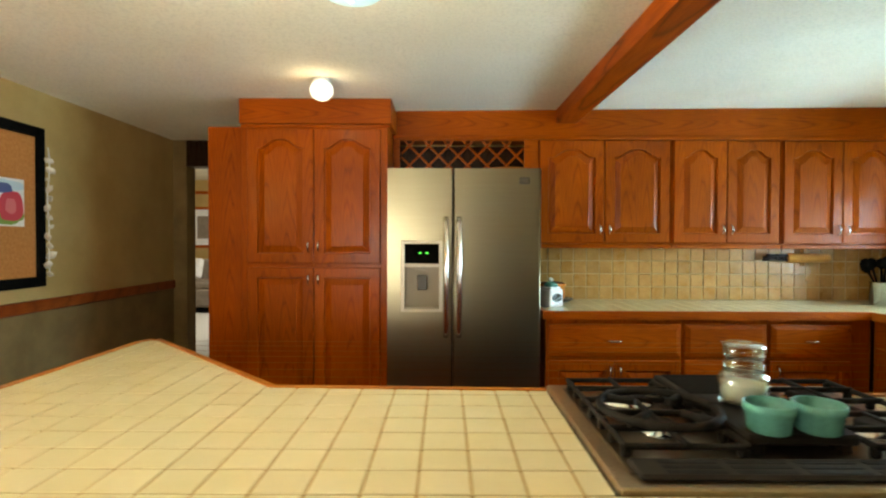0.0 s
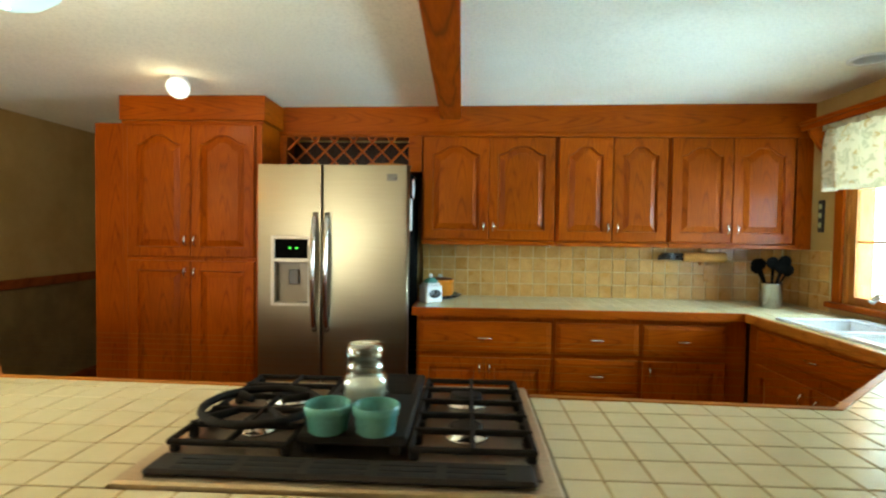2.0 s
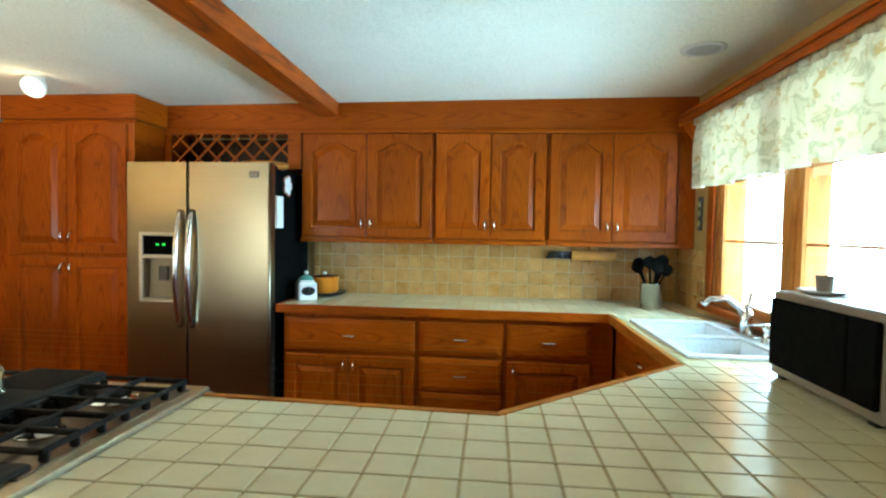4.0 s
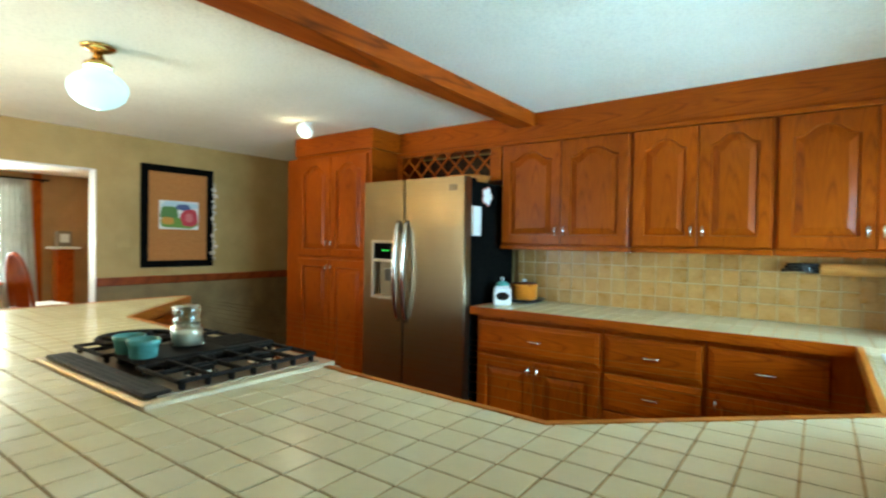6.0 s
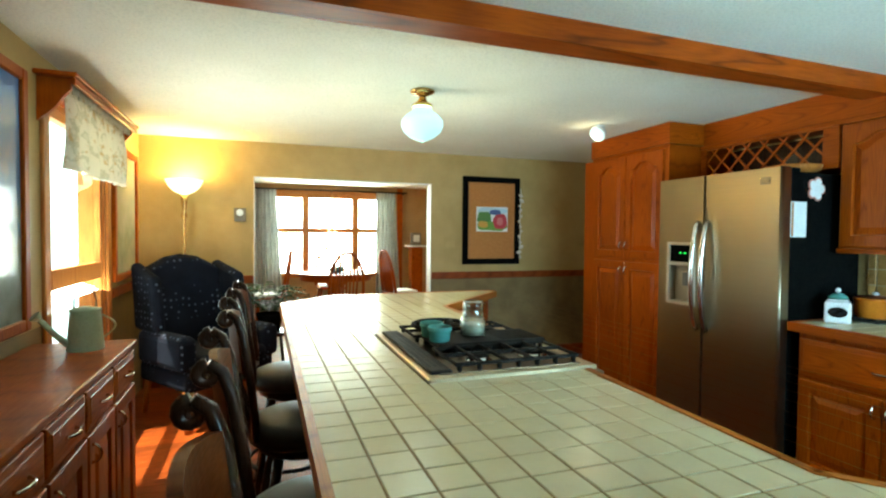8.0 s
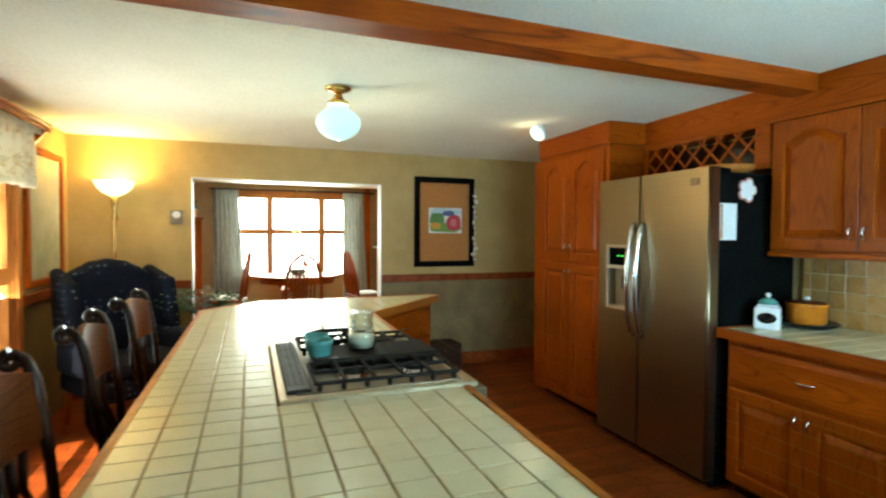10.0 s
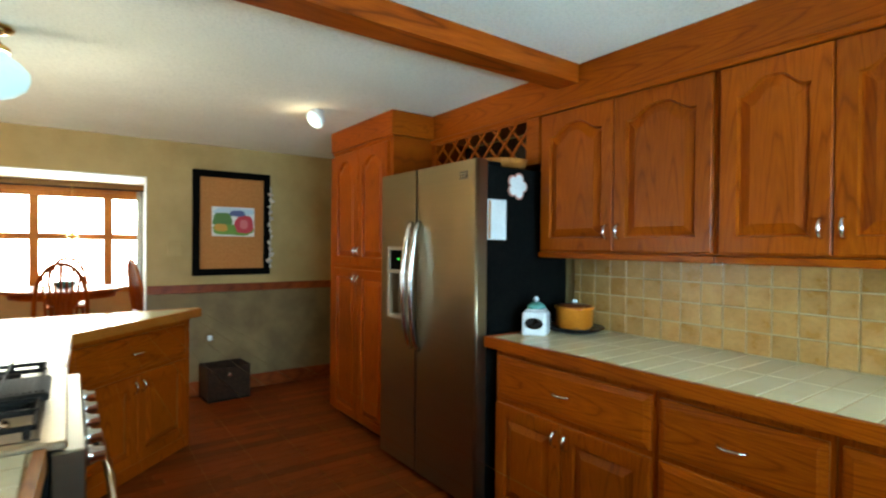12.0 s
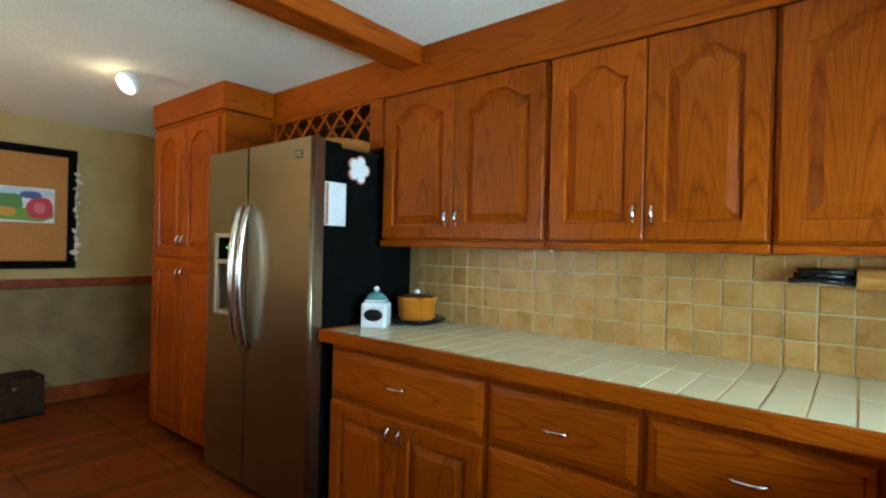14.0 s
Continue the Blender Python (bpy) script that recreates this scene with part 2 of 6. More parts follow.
def patterned_cloth():
    """Cream cloth with soft green and gold sprays."""
    m, t, b = graph("sprigged_valance_cloth")
    v = coords(t, (1, 1, 1), False)
    a = node(t, "TexNoise", [(0, v)], i2=16.0, i3=3.0, i8=1.0)
    c = node(t, "TexNoise", [(0, v)], i2=22.0, i3=3.0, i8=0.6)
    w = node(t, "TexNoise", [(0, v)], i2=400.0, i3=2.0)
    col = ramp(t, a.outputs[0], [(0.52, (0.78, 0.72, 0.58)), (0.59, (0.56, 0.52, 0.37)), (0.66, (0.70, 0.65, 0.50))])
    col = mixed(t, col, (0.58, 0.40, 0.17), ramp(t, c.outputs[0], [(0.58, (0, 0, 0)), (0.66, (0.8, 0.8, 0.8))]))
    t.links.new(col, b.inputs["Base Color"])
    b.inputs["Roughness"].default_value = 0.9
    bumped(t, b, w.outputs[0], 0.4)
    tr = node(t, "BsdfTranslucent", [(0, col)])
    mx = node(t, "MixShader", [(1, b.outputs[0]), (2, tr.outputs[0])], i0=0.42)
    t.links.new(mx.outputs[0], t.nodes["Material Output"].inputs[0])
    return m


def dotted_cloth():
    """Navy upholstery with small pale flecks."""
    m, t, b = graph("navy_flecked_upholstery")
    v = coords(t, (1, 1, 1), False)
    d = node(t, "TexVoronoi", [(0, v)], i2=21.0, i8=0.35)
    w = node(t, "TexNoise", [(0, v)], i2=350.0, i3=2.0)
    big = node(t, "TexNoise", [(0, v)], i2=5.0, i3=3.0)
    col = ramp(t, big.outputs[0], [(0.3, (0.006, 0.008, 0.013)), (0.7, (0.012, 0.014, 0.023))])
    col = mixed(t, col, (0.085, 0.105, 0.15), ramp(t, d.outputs[0], [(0.13, (0.9, 0.9, 0.9)), (0.24, (0, 0, 0))]))
    t.links.new(col, b.inputs["Base Color"])
    b.inputs["Roughness"].default_value = 0.95
    b.inputs["Specular IOR Level"].default_value = 0.08
    bumped(t, b, w.outputs[0], 0.4)
    return m


valance_cloth, navy = patterned_cloth(), dotted_cloth()


# ---- mesh helpers ----
def box(bm, x0, x1, y0, y1, z0, z1, bev=0.0, seg=1):
    v = [bm.verts.new((x, y, z)) for x in (x0, x1) for y in (y0, y1) for z in (z0, z1)]
    f = [bm.faces.new([v[i] for i in q]) for q in ((0, 1, 3, 2), (4, 6, 7, 5), (0, 4, 5, 1), (2, 3, 7, 6), (0, 2, 6, 4), (1, 5, 7, 3))]
    if bev:
        edges = list({e for q in f for e in q.edges})
        bmesh.ops.bevel(bm, geom=edges, offset=bev, segments=seg, profile=0.5, affect="EDGES")
    return bm


def boxed(*a, **k):
    return box(bmesh.new(), *a, **k)


def prism(bm, pts, z0, z1, bev=0.0):
    """Upright prism over a plan polygon."""
    lo = [bm.verts.new((x, y, z0)) for x, y in pts]
    hi = [bm.verts.new((x, y, z1)) for x, y in pts]
    n = len(pts)
    top = bm.faces.new(hi)
    bm.faces.new(lo[::-1])
    for i in range(n):
        bm.faces.new((lo[i], lo[(i + 1) % n], hi[(i + 1) % n], hi[i]))
    if bev:
        bmesh.ops.bevel(bm, geom=list(top.edges), offset=bev, segments=2, profile=0.5, affect="EDGES")
    bmesh.ops.recalc_face_normals(bm, faces=bm.faces[:])
    return bm


def lathe(bm, prof, seg=24, cx=0.0, cy=0.0, smooth=True, cap=True):
    rings = []
    for r, z in prof:
        rings.append([bm.verts.new((cx + r * math.cos(2 * math.pi * i / seg), cy + r * math.sin(2 * math.pi * i / seg), z)) for i in range(seg)])
    for a, b in zip(rings, rings[1:]):
        for i in range(seg):
            bm.faces.new((a[i], a[(i + 1) % seg], b[(i + 1) % seg], b[i])).smooth = smooth
    if cap:
        bm.faces.new(rings[0][::-1])
        bm.faces.new(rings[-1])
    return bm


def tube(bm, pts, r, seg=8, flat=1.0):
    """Round bar along points; r one radius or one per point."""
    pts = [Vector(p) for p in pts]
    rs = r if isinstance(r, (list, tuple)) else [r] * len(pts)
    rings, side = [], None
    for i, p in enumerate(pts):
        d = (pts[min(i + 1, len(pts) - 1)] - pts[max(i - 1, 0)]).normalized()
        if side is None:
            side = d.cross(Vector((0, 0, 1)))
            if side.length < 0.1:
                side = d.cross(Vector((1, 0, 0)))
        side = (side - d * side.dot(d)).normalized()
        up = d.cross(side)
        rings.append([bm.verts.new(p + rs[i] * (math.cos(a) * side + flat * math.sin(a) * up)) for a in (2 * math.pi * k / seg for k in range(seg))])
    for a, b in zip(rings, rings[1:]):
        for i in range(seg):
            bm.faces.new((a[i], a[(i + 1) % seg], b[(i + 1) % seg], b[i])).smooth = True
    bm.faces.new(rings[0][::-1])
    bm.faces.new(rings[-1])
    bmesh.ops.recalc_face_normals(bm, faces=bm.faces[:])
    return bm


def part(name, bm, material, parent, label=""):
    me = bpy.data.meshes.new(name)
    bm.to_mesh(me)
    bm.free()
    me.materials.append(material)
    ob = new(name, me)
    ob.parent = parent
    if label:
        ob["label"] = label
    return ob


def thing(name, loc, label, category, group="", rz=0.0):
    e = new(name)
    e.matrix_basis = pose(*loc, 0, 0, rz)
    return tagged(e, label, category, group)


def single(name, bm, material, label, category, group="", loc=(0, 0, 0), rz=0.0):
    ob = part(name, bm, material, None)
    ob.matrix_basis = pose(*loc, 0, 0, rz)
    return tagged(ob, label, category, group)


def structure(name, bm, material, label, category):
    ob = part(name, bm, material, None)
    return tagged(ob, label, category, "", "structure")


def arc_pts(n, f):
    return [f(i / (n - 1)) for i in range(n)]


# ---- structure ----
CEIL, LEFT, RIGHT, SOUTH, NORTH = 2.184, -1.925, 3.52, 0.10, 4.40
FLOOR = 0.045
RISE = 0.0105
WALL_T = CEIL + 0.05


def ceil_z(x):
    """Height of the kitchen ceiling, which climbs a little towards the sink."""
    return CEIL + RISE * max(0.0, x)


def side_prism(pts, y0, y1):
    """Prism along y over a polygon of x and z."""
    b = bmesh.new()
    p, q = ([b.verts.new((x, y, z)) for x, z in pts] for y in (y0, y1))
    b.faces.new(p)
    b.faces.new(q[::-1])
    for i in range(len(pts)):
        j = (i + 1) % len(pts)
        b.faces.new((p[i], q[i], q[j], p[j]))
    bmesh.ops.recalc_face_normals(b, faces=b.faces[:])
    return b



bm = boxed(LEFT - 0.12, RIGHT + 0.15, SOUTH - 0.15, 5.25, -0.10, FLOOR - 0.012)
structure("floor", bm, floor_wood, "red oak strip floor under the kitchen", "floor")
structure("floor_dining", boxed(-6.6, LEFT - 0.122, 0.0, 4.4, -0.10, FLOOR), floor_light, "golden oak floor of the dining room", "floor")
structure("floor_living", boxed(-6.2, -0.6, 5.252, 11.0, -0.10, FLOOR), carpet, "pale carpet in the living room", "floor")
structure("ceiling", side_prism([(LEFT, CEIL), (0.0, CEIL), (RIGHT, ceil_z(RIGHT)), (RIGHT, CEIL + 0.14), (LEFT, CEIL + 0.14)], SOUTH, 5.1), ceiling_white, "off-white textured kitchen ceiling", "ceiling")
structure("ceiling_dining", boxed(-6.6, LEFT - 0.12, 0.0, 4.4, CEIL, CEIL + 0.1), ceiling_white, "white dining room ceiling", "ceiling")
structure("ceiling_living", boxed(-6.2, -0.6, 5.25, 11.0, 2.5, 2.6), ceiling_white, "white living room ceiling", "ceiling")

# back wall, with its return beside the passage
bm = bmesh.new()
box(bm, -0.95, RIGHT + 0.15, NORTH, NORTH + 0.12, 0, WALL_T)
box(bm, -0.95, -0.83, NORTH + 0.12, 5.1, 0, CEIL)
structure("wall_north", bm, wall_tan, "tan painted wall behind the cabinets", "wall")
# end of the passage: stub, in the darker dado colour throughout, and dark header
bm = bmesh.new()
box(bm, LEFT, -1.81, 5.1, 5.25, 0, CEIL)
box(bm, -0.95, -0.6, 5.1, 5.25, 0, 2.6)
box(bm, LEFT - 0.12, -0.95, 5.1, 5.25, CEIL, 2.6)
structure("wall_passage", bm, wall_dado, "darker tan stub wall at the passage", "wall")
structure("trim_passage", boxed(-1.81, -0.95, 5.09, 5.25, 1.96, CEIL, bev=0.004), dark_wood, "dark wooden header over the passage", "trim")

OPEN_Y0, OPEN_Y1, OPEN_Z = 1.0, 2.67, 1.874
RAIL_Z = 0.955
bm, dado = bmesh.new(), bmesh.new()
for y0, y1 in ((SOUTH, OPEN_Y0), (OPEN_Y1, 5.1)):
    box(bm, LEFT - 0.12, LEFT, y0, y1, RAIL_Z - 0.02, CEIL)
    box(dado, LEFT - 0.12, LEFT, y0, y1, 0, RAIL_Z - 0.02)
box(bm, LEFT - 0.12, LEFT, OPEN_Y0, OPEN_Y1, OPEN_Z, CEIL)
structure("wall_west", bm, wall_tan, "mottled tan wall above the chair rail", "wall")
structure("wall_west_dado", dado, wall_dado, "sponged grey-tan wall below the chair rail", "wall")


def rail(name, x0, x1, y0, y1):
    b = bmesh.new()
    box(b, x0, x1, y0, y1, RAIL_Z - 0.035, RAIL_Z + 0.035, bev=0.006)
    return structure(name, b, rail_wood, "red-stained wooden chair rail", "chair rail")


rail("trim_chair_rail_1", LEFT, LEFT + 0.022, OPEN_Y1 + 0.002, 5.09)
rail("trim_chair_rail_2", LEFT, LEFT + 0.022, SOUTH + 0.026, OPEN_Y0 - 0.002)
bm = boxed(LEFT, LEFT + 0.016, OPEN_Y1 + 0.002, 5.09, FLOOR, FLOOR + 0.12, bev=0.004)
structure("baseboard_1", bm, rail_wood, "red-stained wooden baseboard", "baseboard")
bm = boxed(LEFT, LEFT + 0.016, SOUTH + 0.02, OPEN_Y0 - 0.002, FLOOR, FLOOR + 0.12, bev=0.004)
structure("baseboard_2", bm, rail_wood, "red-stained wooden baseboard", "baseboard")
# pale lining round the opening, white for the light reflected on its edges
bm = bmesh.new()
for y in (OPEN_Y0, OPEN_Y1):
    s = 1 if y == OPEN_Y0 else -1
    box(bm, LEFT - 0.124, LEFT + 0.003, min(y, y + s * 0.006), max(y, y + s * 0.006), 0, OPEN_Z - 0.006)
box(bm, LEFT - 0.124, LEFT + 0.003, OPEN_Y0, OPEN_Y1, OPEN_Z - 0.006, OPEN_Z)
structure("trim_opening", bm, white_paint, "pale lining of the dining room opening, white for reflected light", "trim")

# south wall with its window
SW_X0, SW_X1, SW_Z0, SW_Z1 = -0.92, 0.06, 0.50, 2.0
bm, dado = bmesh.new(), bmesh.new()
for x0, x1 in ((LEFT - 0.12, SW_X0), (SW_X1, RIGHT + 0.15)):
    box(bm, x0, x1, SOUTH - 0.15, SOUTH, RAIL_Z - 0.02, WALL_T)
    box(dado, x0, x1, SOUTH - 0.15, SOUTH, 0, RAIL_Z - 0.02)
box(bm, SW_X0, SW_X1, SOUTH - 0.15, SOUTH, SW_Z1, WALL_T)
box(dado, SW_X0, SW_X1, SOUTH - 0.15, SOUTH, 0, SW_Z0)
structure("wall_south", bm, wall_tan, "mottled tan wall on the window side", "wall")
structure("wall_south_dado", dado, wall_dado, "sponged wall below the rail", "wall")
bm = boxed(LEFT + 0.024, SW_X0 - 0.085, SOUTH, SOUTH + 0.022, RAIL_Z - 0.035, RAIL_Z + 0.035, bev=0.006)
structure("trim_chair_rail_3", bm, rail_wood, "red-stained wooden chair rail", "chair rail")

# east wall with the window over the sink
EW_Y0, EW_Y1, EW_Z0, EW_Z1 = 2.36, 3.80, 0.985, 2.02
bm = bmesh.new()
for y0, y1 in ((SOUTH, EW_Y0), (EW_Y1, NORTH)):
    box(bm, RIGHT, RIGHT + 0.15, y0, y1, 0, WALL_T)
box(bm, RIGHT, RIGHT + 0.15, EW_Y0, EW_Y1, EW_Z1, WALL_T)
box(bm, RIGHT, RIGHT + 0.15, EW_Y0, EW_Y1, 0, EW_Z0)
structure("wall_east", bm, wall_tan, "tan wall round the sink window", "wall")

# dining room shell
bm = bmesh.new()
box(bm, -6.12, -6.0, 0.1, 1.12, 0, CEIL)
box(bm, -6.12, -6.0, 3.28, 4.4, 0, CEIL)
box(bm, -6.12, -6.0, 1.12, 3.28, 0, 0.62)
box(bm, -6.12, -6.0, 1.12, 3.28, 2.04, CEIL)
box(bm, -6.6, LEFT - 0.12, 0.0, 0.1, 0, CEIL)
box(bm, -6.6, LEFT - 0.12, 4.3, 4.4, 0, CEIL)
structure("wall_dining", bm, wall_ochre, "ochre painted dining room walls", "wall")
# living room shell
bm = bmesh.new()
box(bm, -6.2, -0.6, 10.8, 10.92, 0, 2.5)
box(bm, -6.2, -6.1, 5.25, 10.8, 0, 2.5)
box(bm, -0.7, -0.6, 5.25, 10.8, 0, 2.5)
box(bm, -6.2, LEFT, 5.15, 5.25, 0, 2.6)
structure("wall_living", bm, wall_tan, "cream living room walls", "wall")
structure("trim_living", boxed(-6.1, -0.7, 10.77, 10.8, 2.22, 2.28), oak_x, "wooden crown rail in the living room", "trim")

# bright hazy distance beyond the windows
haze = glow("hazy_daylight", (0.72, 0.97, 1.0), 1.0)
structure("backdrop_east", boxed(5.5, 5.6, -2.0, 12.0, -1.0, 4.0), haze, "bright hazy daylight outside the sink window", "backdrop")
structure("backdrop_south", boxed(-16.0, 4.0, -2.3, -2.2, -1.0, 3.0), haze, "bright hazy daylight outside the side window", "backdrop")
structure("backdrop_west", boxed(-9.0, -8.9, -5.0, 9.0, -1.0, 4.5), haze, "bright hazy daylight outside the bay window", "backdrop")

# ceiling beam and the oak soffit
structure("beam", prism(bmesh.new(), [(1.17, SOUTH), (1.31, SOUTH), (1.262, 4.085), (1.13, 4.085)], 2.108, ceil_z(1.2) + 0.02), beam_wood, "reddish wooden ceiling beam with knots", "beam")
structure("trim_soffit", side_prism([(0.081, 2.022), (RIGHT, 2.022), (RIGHT, ceil_z(RIGHT) + 0.003), (0.081, ceil_z(0.08) + 0.003)], 4.09, NORTH), oak_x, "oak fascia between cabinets and ceiling", "fascia")
structure("trim_soffit_bead", boxed(0.058, RIGHT, 4.076, 4.0895, 1.9995, 2.027, bev=0.004), oak_x, "thin oak bead under the fascia", "trim")


def sash_window(name, width, z0, z1, depth, rows, label, rz, loc, split, mid):
    """Window in local x along the wall, room side at -y."""
    w = thing(name, loc, label, "window", "", rz)
    w["kind"] = "structure"
    c = 0.075
    for a, b_, n in ((-c, 0.0, "casing"), (width, width + c, "casing")):
        part(n, boxed(a, b_, -0.018, 0.0, z0 - c * 0.4, z1 + c, bev=0.004), oak_z if split else pine, w)
    part("casing", boxed(-c, width + c, -0.020, 0.0, z1 + 0.002, z1 + c, bev=0.004), oak_x, w)
    part("window_sill", boxed(-c - 0.02, width + c + 0.02, -0.05, 0.06, z0 - 0.035, z0, bev=0.006), oak_x, w)
    part("jamb", boxed(0.0, 0.022, 0.0, depth, z0, z1), pine, w)
    part("jamb", boxed(width - 0.022, width, 0.0, depth, z0, z1), pine, w)
    part("jamb", boxed(0.022, width - 0.022, 0.0, depth, z1 - 0.022, z1), pine, w)
    lights = [(0.022, width - 0.022)] if not split else [(0.022, width / 2 - 0.03), (width / 2 + 0.03, width - 0.022)]
    if split:
        part("mullion", boxed(width / 2 - 0.03, width / 2 + 0.03, 0.0, depth, z0, z1 - 0.022, bev=0.004), pine, w)
    for x0, x1 in lights:
        s = bmesh.new()
        f, y0, y1 = 0.045, 0.012, 0.048
        box(s, x0, x0 + f, y0, y1, z0, z1 - 0.022)
        box(s, x1 - f, x1, y0, y1, z0, z1 - 0.022)
        box(s, x0 + f, x1 - f, y0, y1, z0, z0 + f)
        box(s, x0 + f, x1 - f, y0, y1, z1 - 0.022 - f, z1 - 0.022)
        if mid:
            box(s, x0 + f, x1 - f, y0 - 0.01, y1, mid - 0.05, mid + 0.05)
        sash = part("sash", s, pine, w)
        bars = bmesh.new()
        for k in range(1, rows):
            z = z0 + f + (z1 - z0 - 2 * f) * k / rows
            box(bars, x0 + f, x1 - f, y1 - 0.016, y1 - 0.010, z - 0.006, z + 0.006)
        if split:
            part("muntin", bars, pine, sash)
        else:
            bars.free()
        g = part("pane", boxed(x0 + f, x1 - f, y1 - 0.022, y1 - 0.018, z0 + f, z1 - f), glass, sash)
        g.visible_shadow = False
    return w


sash_window("window_1", EW_Y1 - EW_Y0, EW_Z0, EW_Z1, 0.15, 3, "oak-cased double window over the sink", -90, (RIGHT, EW_Y1, 0), True, 0)
sash_window("window_2", SW_X1 - SW_X0, SW_Z0, SW_Z1, 0.15, 1, "tall oak-cased sash window", 180, (SW_X1, SOUTH, 0), False, 1.13)

# three-part bay window in the dining room
bay = thing("window_3", (-6.0, 1.12, 0), "orange pine bay window of six panes", "window", "", 90)
bay["kind"] = "structure"
BW = 3.28 - 1.12
for a, b_, z0, z1 in ((0, BW, 1.96, 2.04), (0, BW, 0.62, 0.70), (0, 0.07, 0.7, 1.96), (BW - 0.07, BW, 0.7, 1.96), (0.605, 0.715, 0.7, 1.96), (1.445, 1.555, 0.7, 1.96)):
    part("window_frame", boxed(a, b_, -0.03, 0.08, z0, z1, bev=0.006), pine, bay)
for a, b_ in ((0.07, 0.605), (0.715, 1.445), (1.555, BW - 0.07)):
    part("meeting_rail", boxed(a, b_, 0.0, 0.06, 1.37, 1.46, bev=0.004), pine, bay)
    for z0, z1 in ((0.7, 1.37), (1.46, 1.96)):
        g = part("pane", boxed(a, b_, 0.03, 0.034, z0, z1), glass, bay)
        g.visible_shadow = False
part("casing", boxed(-0.02, BW + 0.02, -0.03, 0.0, 2.042, 2.11, bev=0.006), pine, bay)


# ---- cabinets ----
def panel_face(x0, x1, z0, z1, y, arch=0.0, rim=0.06, t=0.02):
    """Raised-panel door or drawer front; front at y, back at y + t."""
    b = bmesh.new()
    n = 15 if arch else 2
    ix0, ix1, iz0, iz1 = x0 + rim, x1 - rim, z0 + rim, z1 - rim

    def top(u):
        if not arch:
            return iz1
        k = max(0.0, min(1.0, (0.88 - abs(u)) / 0.72))
        return iz1 - arch * (1 - k * k * (3 - 2 * k))

    us = [1 - 2 * i / (n - 1) for i in range(n)]
    mx, hw = (ix0 + ix1) / 2, (ix1 - ix0) / 2
    inner = [(ix0, iz0), (ix1, iz0)] + [(mx + u * hw, top(u)) for u in us]
    outer = [(x0, z0), (x1, z0)] + [((x1 if i == 0 else x0 if i == n - 1 else mx + u * hw), z1) for i, u in enumerate(us)]

    def shrunk(d):
        cz = (iz0 + iz1) / 2
        return [(mx + (x - mx) * (1 - d / hw), z + (d if z < cz else -d)) for x, z in inner]

    edge = 0.004
    loops = [[(x, y + t, z) for x, z in outer],
             [(x, y + edge, z) for x, z in outer],
             [(min(max(x, x0 + edge), x1 - edge), y, min(max(z, z0 + edge), z1 - edge)) for x, z in outer],
             [(x, y, z) for x, z in inner],
             [(x, y + 0.014, z) for x, z in shrunk(0.004)],
             [(x, y + 0.014, z) for x, z in shrunk(0.011)],
             [(x, y + 0.001, z) for x, z in shrunk(min(0.044, hw * 0.6))]]
    rings = [[b.verts.new(p) for p in l] for l in loops]
    m = len(inner)
    for p, q in zip(rings, rings[1:]):
        for i in range(m):
            b.faces.new((p[i], p[(i + 1) % m], q[(i + 1) % m], q[i]))
    b.faces.new(rings[-1])
    b.faces.new(rings[0][::-1])
    bmesh.ops.recalc_face_normals(b, faces=b.faces[:])
    return b


def slab_face(x0, x1, z0, z1, y, t=0.02):
    """Drawer front with a broad sloping edge."""
    b = bmesh.new()
    def inset(d):
        return [(x0 + d, z0 + d), (x1 - d, z0 + d), (x1 - d, z1 - d), (x0 + d, z1 - d)]
    rings = [[b.verts.new((x, y + yy, z)) for x, z in inset(d)] for d, yy in ((0, t), (0, 0.009), (0.003, 0.006), (0.022, 0.002), (0.025, 0.0))]
    for p, q in zip(rings, rings[1:]):
        for i in range(4):
            b.faces.new((p[i], p[(i + 1) % 4], q[(i + 1) % 4], q[i]))
    b.faces.new(rings[-1])
    b.faces.new(rings[0][::-1])
    bmesh.ops.recalc_face_normals(b, faces=b.faces[:])
    return b


def pull(x, z, y, upright, length=0.075):
    """Slim bowed pull on two feet."""
    b = bmesh.new()
    h = length / 2
    prof = [(-h, 0.0), (-h * 0.92, -0.012), (-h * 0.55, -0.022), (0, -0.026), (h * 0.55, -0.022), (h * 0.92, -0.012), (h, 0.0)]
    rad = [0.006, 0.0045, 0.005, 0.0062, 0.005, 0.0045, 0.006]
    tube(b, [((x, y + d, z + s) if upright else (x + s, y + d, z)) for s, d in prof], rad, 8)
    return b


def fronts(root, items, y=-0.02, wood=None):
    for kind, x0, x1, z0, z1, hx, hz in items:
        if kind == "drawer":
            f = part("drawer_front", slab_face(x0, x1, z0, z1, y), oak_x, root)
            part("handle", pull((x0 + x1) / 2, (z0 + z1) / 2, y, False, 0.085), chrome, f, "polished nickel pull")
        else:
            f = part("door", panel_face(x0, x1, z0, z1, y, 0.052 if kind == "arched" else 0.0), oak_z, root)
            if hx is not None:
                part("handle", pull(hx, hz, y, True, 0.062), chrome, f, "polished nickel pull")


def cabinet(name, loc, rz, w, d, z1, items, label, group, toe=0.0, open_top=0.0):
    c = thing(name, loc, label, "cabinet", group, rz)
    part("body", boxed(0, w, 0, d, toe, z1, bev=0.002), oak_z, c)
    if toe:
        part("toe_kick", boxed(0.0, w, 0.06, d, FLOOR, toe - 0.002), dark_wood, c)
    fronts(c, items)
    return c


